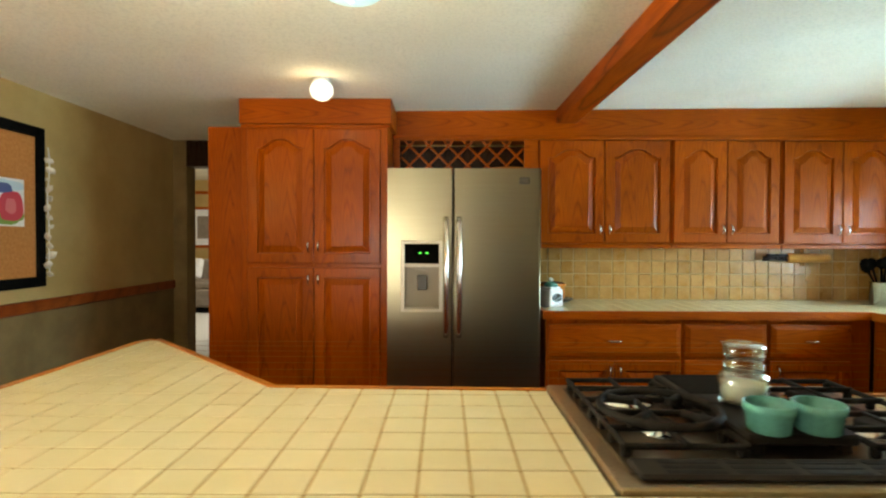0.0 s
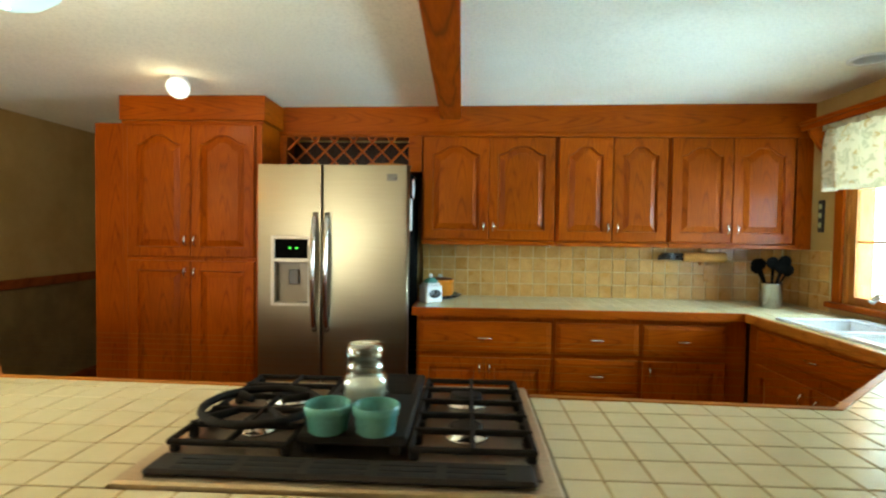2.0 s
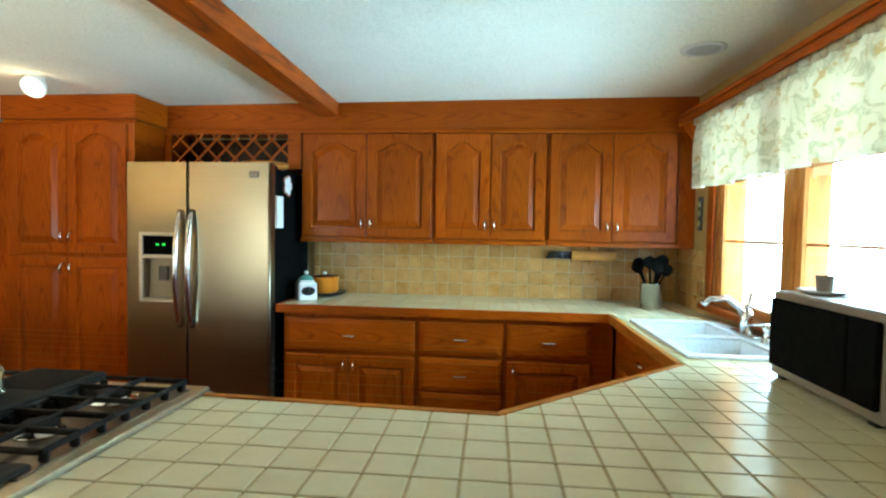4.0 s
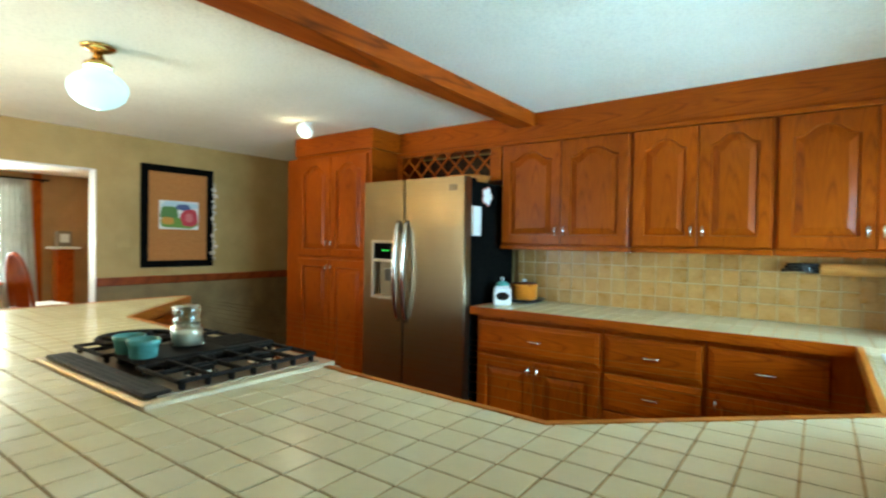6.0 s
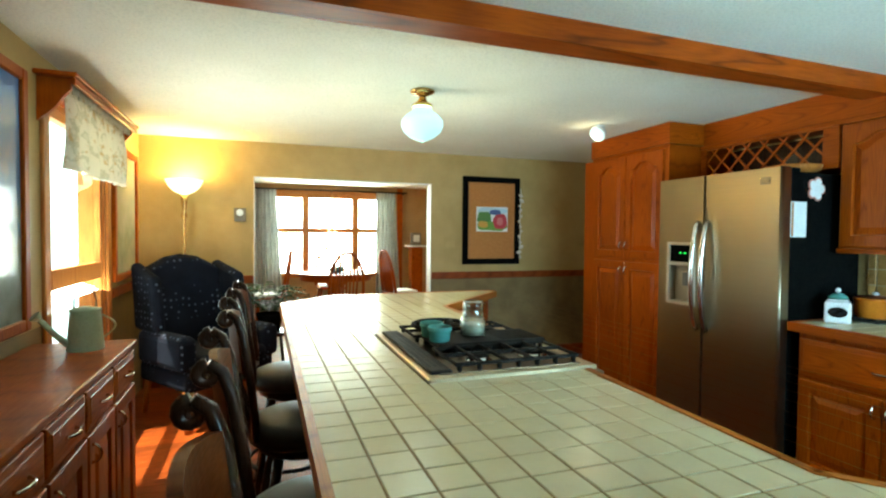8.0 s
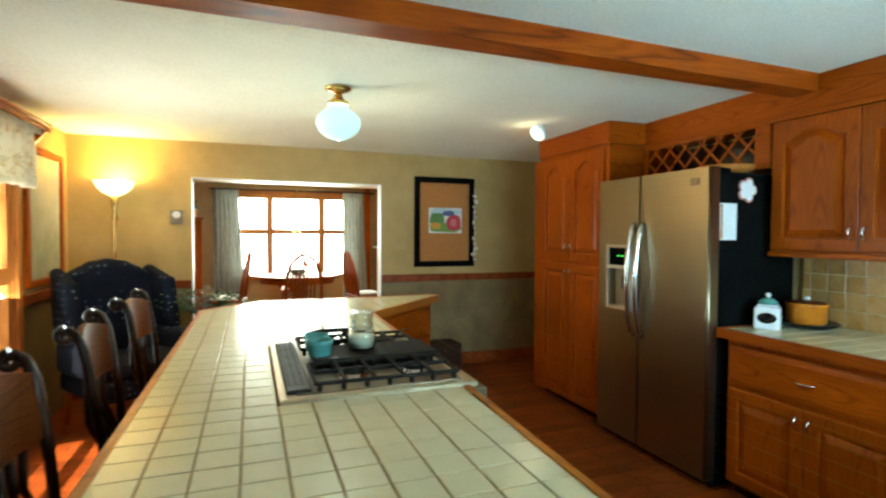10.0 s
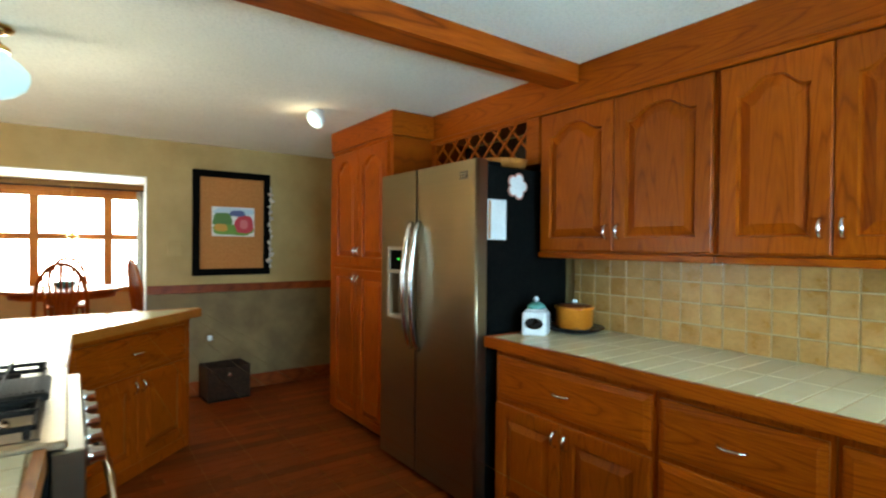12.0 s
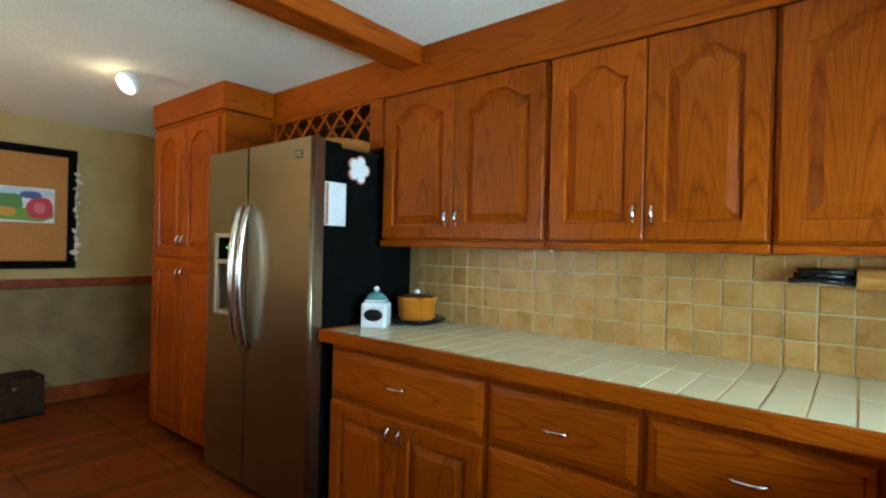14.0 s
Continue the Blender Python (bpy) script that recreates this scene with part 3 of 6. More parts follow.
def two_doors(kind, w, z0, z1, hz, gap=0.012):
    m = w / 2
    return [(kind, gap, m - 0.002, z0, z1, m - 0.03, hz), (kind, m + 0.002, w - gap, z0, z1, m + 0.03, hz)]


# tall pantry
P = cabinet("pantry_cabinet", (-0.825, 3.80, 0), 0, 0.88, 0.60, 2.03,
            two_doors("arched", 0.88, 1.195, 2.00, 1.295, 0.04) + two_doors("door", 0.88, 0.115, 1.170, 1.098, 0.04),
            "tall honey oak pantry with arched doors", "kitchen cabinets", toe=0.135)
part("crown", boxed(-0.008, 0.905, -0.024, 0.60, 2.032, CEIL - 0.002, bev=0.003), oak_x, P)
part("crown_bead", boxed(-0.003, 0.895, -0.012, 0.0, 2.012, 2.03, bev=0.004), oak_x, P)
single("side_panel", boxed(-1.065, -0.828, 3.88, 4.398, FLOOR, 2.035, bev=0.003), oak_z, "plain oak end panel beside the pantry", "panel")

# wall cabinets
for x0, x1 in ((1.012, 1.893), (1.897, 2.616), (2.620, 3.415)):
    w = x1 - x0
    c = cabinet("wall_cabinet", (x0, 4.11, 0), 0, w, 0.288, 2.004, [], "honey oak wall cabinet with two arched doors", "kitchen cabinets")
    bpy.data.objects.remove(c.children[0])
    part("body", boxed(0, w, 0, 0.288, 1.318, 2.0035, bev=0.002), oak_z, c)
    fronts(c, two_doors("arched", w, 1.326, 1.998, 1.412))
    part("bottom_rail", boxed(0, w, -0.022, 0.288, 1.288, 1.3165, bev=0.004), oak_x, c)
bm = boxed(3.417, RIGHT - 0.001, 4.098, 4.398, 1.288, 2.0035, bev=0.002)
single("cabinet_filler", bm, oak_z, "narrow oak filler strip beside the wall", "filler")
bm = bmesh.new()
lathe(bm, [(0.03, 1.279), (0.034, 1.283), (0.034, 1.2875)], 20, 1.86, 4.20)
single("under_cabinet_light", bm, chrome, "small round metal light under the cabinets", "puck light")

# wine rack over the refrigerator
wr = thing("wine_rack", (0.06, 4.09, 1.765), "oak lattice wine rack over the refrigerator", "wine rack")
WX0, WX1, WZ0, WZ1 = 0.046, 0.862, 0.035, 0.226
part("face_frame", box(box(box(box(bmesh.new(), 0, WX0, 0, 0.02, 0, 0.24), WX1, 0.95, 0, 0.02, 0, 0.24), WX0, WX1, 0, 0.02, WZ1, 0.24), WX0, WX1, 0, 0.02, 0, WZ0), oak_x, wr)
# dark sheet behind the lattice, coloured for the shade inside the oak rack
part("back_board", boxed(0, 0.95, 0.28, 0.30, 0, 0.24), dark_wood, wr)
part("shelf", boxed(0, 0.95, 0.022, 0.278, 0.0, 0.012), oak_x, wr)
hgt = WZ1 - WZ0
for s in (1, -1):
    for k in range(-2, 8):
        a = WX0 + 0.03 + k * 0.128
        pts = []
        for q in range(21):
            z = WZ0 + hgt * q / 20
            x = a + s * (z - WZ0) + (0 if s > 0 else hgt)
            if WX0 < x < WX1:
                pts.append((x, z))
        if len(pts) < 3:
            continue
        (xa, za), (xb, zb) = pts[0], pts[-1]
        b = bmesh.new()
        d = Vector((xb - xa, 0, zb - za)).normalized()
        nrm = Vector((-d.z, 0, d.x)) * 0.0065
        y0 = 0.004 if s > 0 else 0.0125
        ring = []
        for y in (y0, y0 + 0.008):
            ring += [b.verts.new(Vector((xa, y, za)) - nrm), b.verts.new(Vector((xa, y, za)) + nrm), b.verts.new(Vector((xb, y, zb)) + nrm), b.verts.new(Vector((xb, y, zb)) - nrm)]
        for q in ((0, 1, 2, 3), (7, 6, 5, 4), (0, 4, 5, 1), (1, 5, 6, 2), (2, 6, 7, 3), (3, 7, 4, 0)):
            b.faces.new([ring[i] for i in q])
        bmesh.ops.recalc_face_normals(b, faces=b.faces[:])
        part("slat", b, oak_x, wr)

# base cabinets along the back wall
B = 0.866
w = 0.825
cabinet("base_cabinet", (1.018, 3.812, 0), 0, w, 0.586, B, [("drawer", 0.015, w - 0.015, 0.638, 0.832, 0, 0)] + two_doors("door", w, 0.125, 0.612, 0.548, 0.015),
        "oak base cabinet with one drawer over two doors", "kitchen cabinets", toe=0.135)
w = 0.515
cabinet("drawer_cabinet", (1.845, 3.812, 0), 0, w, 0.586, B, [("drawer", 0.014, w - 0.014, a, b_, 0, 0) for a, b_ in ((0.638, 0.832), (0.420, 0.616), (0.125, 0.408))],
        "oak cabinet with three drawers", "kitchen cabinets", toe=0.135)
w = 0.62
cabinet("base_cabinet", (2.362, 3.812, 0), 0, w, 0.586, B, [("drawer", 0.014, 0.495, 0.638, 0.832, 0, 0), ("door", 0.014, 0.495, 0.125, 0.612, 0.05, 0.548)],
        "oak corner base cabinet with a drawer and a door", "kitchen cabinets", toe=0.135)
# under the sink, fronts to the west
w = 1.10
cabinet("sink_cabinet", (2.995, 3.80, 0), -90, w, 0.522, B - 0.17, [("door", 0.10, 0.58, 0.125, 0.637, 0.53, 0.565), ("door", 0.59, 1.07, 0.125, 0.637, 0.64, 0.565)],
        "oak sink base cabinet", "kitchen cabinets", toe=0.135)
part("apron", boxed(0, w, 0, 0.03, B - 0.168, B, bev=0.002), oak_x, bpy.data.objects["sink_cabinet"])
fronts(bpy.data.objects["sink_cabinet"], [("drawer", 0.10, 1.07, 0.70, 0.838, 0, 0)])
# corner carcass at the diagonal
single("corner_cabinet", prism(bmesh.new(), [(2.30, 2.045), (2.998, 2.672), (3.515, 2.69), (3.515, 1.30), (2.30, 1.30)], FLOOR, B), oak_z,
       "oak corner carcass under the tiled counter", "cabinet", "kitchen cabinets")
# peninsula, fronts to the north
w = 0.80
cabinet("base_cabinet", (2.296, 2.055, 0), 180, w, 0.58, B, [("drawer", 0.014, w - 0.014, 0.638, 0.832, 0, 0)] + two_doors("door", w, 0.125, 0.612, 0.548, 0.015),
        "oak base cabinet with one drawer over two doors", "kitchen cabinets", toe=0.135)
w = 0.77
cabinet("base_cabinet", (0.683, 2.10, 0), 180, w, 0.60, B, [("drawer", 0.014, w - 0.014, 0.638, 0.832, 0, 0)] + two_doors("door", w, 0.125, 0.612, 0.548, 0.015),
        "oak base cabinet with one drawer over two doors", "kitchen cabinets", toe=0.135)
w = 0.96
cabinet("end_cabinet", (-0.115, 2.125, 0), 135.8, w, 0.03, B, [("drawer", 0.05, w - 0.05, 0.638, 0.832, 0, 0)] + two_doors("door", w, 0.125, 0.612, 0.548, 0.05),
        "angled oak end cabinet with a drawer and doors", "kitchen cabinets")
single("peninsula_back", prism(bmesh.new(), [(-0.79, 2.785), (-0.79, 1.66), (-0.48, 1.40), (2.294, 1.40), (2.294, 1.468), (-0.11, 1.468), (-0.11, 2.075)], FLOOR, B), oak_z,
       "oak panelled back of the peninsula", "panel")


# ---- counters ----
TOP = 0.914
PENINSULA = [(-0.515, 1.195), (3.515, 1.165), (3.515, 3.775), (2.965, 3.775), (2.965, 2.665), (2.305, 2.068), (1.497, 2.105), (1.497, 1.54), (0.69, 1.54), (0.69, 2.135), (-0.098, 2.155), (-0.815, 2.85), (-0.845, 2.80), (-0.845, 1.56)]
SINK = (3.03, 3.40, 2.79, 3.56)


def cut_cell(poly, x0, x1, y0, y1):
    """The part of a plan polygon inside a cell."""
    for ax, lim, keep in ((0, x0, 1), (0, x1, -1), (1, y0, 1), (1, y1, -1)):
        out = []
        for i, p in enumerate(poly):
            q = poly[(i + 1) % len(poly)]
            a, b_ = keep * (p[ax] - lim), keep * (q[ax] - lim)
            if a >= 0:
                out.append(p)
            if a * b_ < 0:
                k = a / (a - b_)
                out.append((p[0] + k * (q[0] - p[0]), p[1] + k * (q[1] - p[1])))
        poly = out
        if len(poly) < 3:
            return []
    return poly


def area(poly):
    return 0.5 * sum(p[0] * q[1] - q[0] * p[1] for p, q in zip(poly, poly[1:] + poly[:1]))


def edging(root, pts, woods, name="edge_strip"):
    """Oak strip along the outer edge of a counter, outside the line."""
    for (ax, ay), (bx, by) in zip(pts, pts[1:]):
        d = Vector((bx - ax, by - ay)).normalized()
        n = Vector((d.y, -d.x)) * 0.022
        b = bmesh.new()
        prism(b, [(ax, ay), (bx, by), (bx + n.x, by + n.y), (ax + n.x, ay + n.y)], 0.868, TOP + 0.004)
        part(name, b, woods[0] if abs(d.y) > 0.7 else woods[1], root)


def slab(root, poly, holes, z0, z1, material):
    b = bmesh.new()
    xs = sorted({-9.0, 9.0} | {v for h in holes for v in h[:2]})
    for xa, xb in zip(xs, xs[1:]):
        bands = [(-9.0, 9.0)]
        for h in holes:
            if xa >= h[0] and xb <= h[1]:
                bands = [(-9.0, h[2]), (h[3], 9.0)]
        for ya, yb in bands:
            c = cut_cell(poly, xa, xb, ya, yb)
            if len(c) > 2 and abs(area(c)) > 1e-5:
                prism(b, c, z0, z1)
    return part("bed", b, material, root, "brown grouted bed")


counter = thing("countertop", (0, 0, 0), "cream tiled peninsula counter with oak edging", "countertop")
slab(counter, PENINSULA, [SINK], 0.868, 0.9122, grout_brown)
edging(counter, [(2.965, 3.775), (2.965, 2.665), (2.305, 2.068), (1.497, 2.105)], (edge_y, edge_x))
edging(counter, [(0.69, 2.135), (-0.098, 2.155), (-0.815, 2.85), (-0.845, 2.80), (-0.845, 1.56), (-0.515, 1.195), (3.515, 1.165)], (edge_y, edge_x))
BACK = [(1.012, 3.778), (3.515, 3.778), (3.515, 4.386), (1.012, 4.386)]
back_counter = thing("back_countertop", (0, 0, 0), "cream tiled counter along the back wall", "countertop")
slab(back_counter, BACK, [], 0.868, 0.9122, grout_brown)
edging(back_counter, [(1.012, 3.7775), (2.951, 3.7775)], (oak_y, oak_x))
edging(back_counter, [(1.012, 4.38), (1.012, 3.7555)], (oak_y, oak_x))

# sink
sx0, sx1, sy0, sy1 = SINK
sink = thing("sink", (0, 0, 0), "white enamel double sink set in the counter", "sink")
b = bmesh.new()
for x0, x1, y0, y1 in ((sx0 - 0.02, sx0 + 0.02, sy0 - 0.02, sy1 + 0.02), (sx1 - 0.02, sx1 + 0.07, sy0 - 0.02, sy1 + 0.02), (sx0 + 0.02, sx1 - 0.02, sy0 - 0.02, sy0 + 0.02), (sx0 + 0.02, sx1 - 0.02, sy1 - 0.02, sy1 + 0.02), (sx0 + 0.02, sx1 - 0.02, 3.155, 3.195)):
    box(b, x0, x1, y0, y1, 0.9155, 0.928, bev=0.004, seg=2)
part("rim", b, white_glaze, sink)
for y0, y1 in ((sy0 + 0.003, 3.172), (3.178, sy1 - 0.003)):
    b = bmesh.new()
    for x0, x1, ya, yb, z0, z1 in ((sx0 + 0.003, sx0 + 0.02, y0, y1, 0.74, 0.914), (sx1 - 0.02, sx1 - 0.003, y0, y1, 0.74, 0.914), (sx0 + 0.02, sx1 - 0.02, y0, y0 + 0.018, 0.74, 0.914), (sx0 + 0.02, sx1 - 0.02, y1 - 0.018, y1, 0.74, 0.914), (sx0 + 0.003, sx1 - 0.003, y0, y1, 0.725, 0.74)):
        box(b, x0, x1, ya, yb, z0, z1)
    bowl = part("basin", b, white_glaze, sink)
    d = lathe(bmesh.new(), [(0.04, 0.7405), (0.04, 0.744), (0.03, 0.744)], 20, (sx0 + sx1) / 2, (y0 + y1) / 2)
    part("drain", d, chrome, bowl)
faucet = thing("faucet", (3.43, 3.22, 0.928), "chrome single-lever kitchen faucet", "faucet")
part("base_plate", boxed(-0.025, 0.025, -0.11, 0.11, 0, 0.012, bev=0.005, seg=2), chrome, faucet)
part("body", lathe(bmesh.new(), [(0.026, 0.012), (0.024, 0.06), (0.026, 0.10), (0.018, 0.115)], 16), chrome, faucet)
part("spout", tube(bmesh.new(), [(0, 0, 0.07), (-0.03, 0, 0.12), (-0.09, 0, 0.165), (-0.16, 0, 0.16), (-0.19, 0, 0.135)], [0.018, 0.016, 0.014, 0.014, 0.015], 10), chrome, faucet)
part("lever", tube(bmesh.new(), [(0, 0, 0.11), (0.012, 0, 0.15), (0.02, 0.0, 0.19)], [0.012, 0.008, 0.010], 8), chrome, faucet)
soap = thing("soap_pump", (3.43, 3.04, 0.928), "small chrome soap pump by the sink", "soap pump")
part("base", lathe(bmesh.new(), [(0.024, 0), (0.024, 0.006), (0.014, 0.012), (0.013, 0.05), (0.02, 0.055), (0.02, 0.075), (0.008, 0.08)], 16), chrome, soap)
part("spout", tube(bmesh.new(), [(0, 0, 0.07), (-0.03, 0.03, 0.072), (-0.055, 0.06, 0.066)], 0.006, 8), chrome, soap)

# ---- refrigerator ----
fridge = thing("refrigerator", (0.064, 3.72, 0), "stainless side-by-side refrigerator with black sides", "refrigerator")
FW, FH = 0.904, 1.76
part("case", boxed(0.006, FW - 0.004, 0.072, 0.645, FLOOR + 0.004, 1.735, bev=0.004), black_case, fridge, "black textured steel case")
part("base_grille", boxed(0.01, FW - 0.01, 0.05, 0.10, FLOOR, 0.085), black_gloss, fridge)
SPLIT = 0.382
DX0, DX1, DZ0, DZ1 = 0.080, 0.326, 0.915, 1.335


def fridge_door(name, x0, x1, hole):
    b = bmesh.new()
    if hole:
        hx0, hx1, hz0, hz1 = hole
        box(b, x0, hx0, 0, 0.066, 0.09, FH)
        box(b, hx1, x1, 0, 0.066, 0.09, FH)
        box(b, hx0, hx1, 0, 0.066, 0.09, hz0)
        box(b, hx0, hx1, 0, 0.066, hz1, FH)
        bmesh.ops.remove_doubles(b, verts=b.verts[:], dist=1e-5)
        inner = [f for f in b.faces if all(len(e.link_faces) > 2 for e in f.edges)]
        bmesh.ops.delete(b, geom=inner, context="FACES_ONLY")
    else:
        box(b, x0, x1, 0, 0.066, 0.09, FH)
        edges = [e for e in b.edges if all(abs(v.co.y) < 1e-6 for v in e.verts) and abs(e.verts[0].co.x - e.verts[1].co.x) < 1e-6]
        bmesh.ops.bevel(b, geom=edges, offset=0.014, segments=5, profile=0.5, affect="EDGES")
        for f in b.faces:
            f.smooth = abs(f.normal.z) < 0.5 and f.calc_area() < 0.05
    return part(name, b, steel, fridge)


ld = fridge_door("freezer_door", 0.0, SPLIT - 0.003, (DX0 + 0.012, DX1 - 0.012, DZ0 + 0.012, DZ1 - 0.012))
rd = fridge_door("refrigerator_door", SPLIT + 0.003, FW, None)
for door_ob, x in ((ld, SPLIT - 0.036), (rd, SPLIT + 0.040)):
    h = tube(bmesh.new(), arc_pts(17, lambda u: (x, -0.058 * math.sin(math.pi * min(1, max(0, u))) ** 0.55 - 0.002, 0.77 + 0.70 * u)), 0.0165, 10)
    part("handle", h, chrome, door_ob, "long bowed metal handle")
b = bmesh.new()
for a in ((DX0, DX0 + 0.022, DZ0, DZ1), (DX1 - 0.022, DX1, DZ0, DZ1), (DX0 + 0.022, DX1 - 0.022, DZ0, DZ0 + 0.018), (DX0 + 0.022, DX1 - 0.022, DZ1 - 0.02, DZ1), (DX0 + 0.022, DX1 - 0.022, 1.178, 1.20)):
    box(b, a[0], a[1], -0.008, 0.012, a[2], a[3], bev=0.002)
disp = part("dispenser_frame", b, plain("brushed_trim", (0.52, 0.45, 0.35), 0.4, 0.4), ld, "grey framed ice and water dispenser")
part("recess", box(box(box(boxed(DX0 + 0.013, DX1 - 0.013, 0.058, 0.064, DZ0 + 0.013, 1.19), DX0 + 0.013, DX0 + 0.018, 0.01, 0.058, DZ0 + 0.013, 1.19), DX1 - 0.018, DX1 - 0.013, 0.01, 0.058, DZ0 + 0.013, 1.19), DX0 + 0.018, DX1 - 0.018, 0.01, 0.058, DZ0 + 0.013, DZ0 + 0.02), plain("grey_plastic", (0.30, 0.235, 0.15), 0.35), ld)
part("paddle", boxed(0.175, 0.235, 0.038, 0.0575, 1.04, 1.13, bev=0.004), plain("dark_plastic", (0.10, 0.09, 0.08), 0.4), ld)
part("display", boxed(DX0 + 0.022, DX1 - 0.022, 0.004, 0.02, 1.20, DZ1 - 0.02), black_case, ld)
for x in (0.185, 0.225):
    part("indicator", boxed(x, x + 0.016, 0.0012, 0.0035, 1.258, 1.266), green_led, ld)
part("badge", boxed(0.775, 0.835, -0.003, 0.002, 1.668, 1.708), plain("badge_grey", (0.13, 0.12, 0.11), 0.3, 0.6), rd)
for z in (1.682, 1.694):
    part("badge_line", boxed(0.782, 0.828, -0.0045, -0.0025, z, z + 0.002), chrome, rd)
for x in (0.04, FW - 0.16):
    part("hinge_cover", boxed(x, x + 0.12, 0.04, 0.20, 1.736, 1.765, bev=0.008), black_case, fridge)
b = lathe(bmesh.new(), [(0.09, 0.0), (0.14, 0.03), (0.15, 0.055), (0.142, 0.055), (0.09, 0.01)], 24)
single("wooden_bowl", b, pine, "shallow wooden bowl on top of the refrigerator", "bowl", loc=(0.80, 4.02, 1.736))
note = thing("note_pad", (0.9645, 3.79, 1.375), "white list pad on the refrigerator side", "note pad")
part("sheet", boxed(0, 0.005, 0, 0.118, 0, 0.195), paper, note)
part("printed_strip", boxed(0.005, 0.006, 0.004, 0.018, 0.004, 0.19), cork, note)
b = bmesh.new()
pts = []
for i in range(40):
    a = 2 * math.pi * i / 40
    r = 0.042 + 0.018 * abs(math.cos(2.5 * a)) ** 0.7
    pts.append((r * math.cos(a), r * math.sin(a)))
prism(b, pts, 0, 0.006)
mag = single("flower_magnet", b, paper, "pink-edged white flower magnet on the refrigerator", "magnet")
mag.matrix_basis = pose(0.9645, 3.985, 1.645, 90, 0, 90)
b = bmesh.new()
prism(b, [(x * 1.16, y * 1.16) for x, y in pts], -0.001, 0.003)
part("petal_edge", b, plain("pale_rose", (0.55, 0.20, 0.14), 0.6), mag)

# ---- gas range set into the peninsula ----
rng = thing("gas_range", (0.70, 2.13, 0), "slide-in gas range with cast iron grates", "range")
RW, RD = 0.785, 0.585
part("body", boxed(0.0, RW, -RD + 0.03, 0.0, 0.09, 0.905), black_case, rng)
part("base", boxed(0.02, RW - 0.02, -RD + 0.06, -0.05, FLOOR, 0.09), black_gloss, rng)
part("oven_door", boxed(0.01, RW - 0.01, 0.002, 0.062, 0.16, 0.70, bev=0.004), black_gloss, rng)
part("door_handle", tube(bmesh.new(), [(0.07, 0.062, 0.665), (0.07, 0.125, 0.675), (RW / 2, 0.132, 0.675), (RW - 0.07, 0.125, 0.675), (RW - 0.07, 0.062, 0.665)], 0.012, 8), chrome, rng)
part("control_panel", boxed(0.0, RW, 0.002, 0.066, 0.72, 0.90, bev=0.004), steel, rng)
pan = boxed(-0.004, RW + 0.004, -RD, 0.032, 0.907, 0.925, bev=0.004)
part("cooktop", pan, surface("warm_stainless", (0.54, 0.42, 0.265), (0.60, 0.475, 0.31), 2.0, 0.40, 1.0, spread=0.05), rng, "stainless cooktop surround")
part("cooktop_well", boxed(0.034, RW - 0.028, -RD + 0.05, -0.015, 0.9255, 0.929), surface("pan_steel", (0.20, 0.155, 0.105), (0.27, 0.21, 0.145), 6, 0.34, 1.0), rng)
for x in (0.08, 0.22, 0.36, 0.50, 0.64):
    k = lathe(bmesh.new(), [(0.024, 0.0), (0.024, 0.012), (0.019, 0.018), (0.017, 0.036), (0.012, 0.040)], 16)
    k.transform(pose(x + 0.035, 0.066, 0.845, -90, 0, 0))
    part("knob", k, chrome, rng, "brushed metal control knob")
# vent strip on the seating side
b = boxed(0.04, RW - 0.04, -RD + 0.02, -RD + 0.095, 0.9255, 0.938, bev=0.005)
vent = part("vent", b, surface("vent_enamel", (0.026, 0.021, 0.018), (0.036, 0.030, 0.025), 20, 0.6, spec=0.15), rng, "black slotted vent strip")
# no holes are cut: black strips paint the shade inside the vent slots
for i in range(5):
    for j in range(3):
        x0 = 0.09 + i * 0.124
        y0 = -RD + 0.028 + j * 0.020
        part("slot", boxed(x0, x0 + 0.105, y0, y0 + 0.011, 0.9382, 0.9392), plain("slot_shade_black", (0.002, 0.002, 0.002), 0.8) if i + j == 0 else bpy.data.materials["slot_shade_black"], vent)


def burner(x, y, r):
    p = part("burner", lathe(bmesh.new(), [(r * 1.35, 0.9295), (r * 1.3, 0.934), (r * 1.02, 0.936), (r, 0.944)], 24, x, y), chrome, rng, "round burner with pale ring")
    part("burner_cap", lathe(bmesh.new(), [(r, 0.9445), (r, 0.953), (r * 0.8, 0.957)], 24, x, y), black_iron, p)


for x, y, r in ((0.165, -0.13, 0.05), (0.165, -0.345, 0.032), (0.62, -0.13, 0.042), (0.62, -0.345, 0.036)):
    burner(x, y, r)


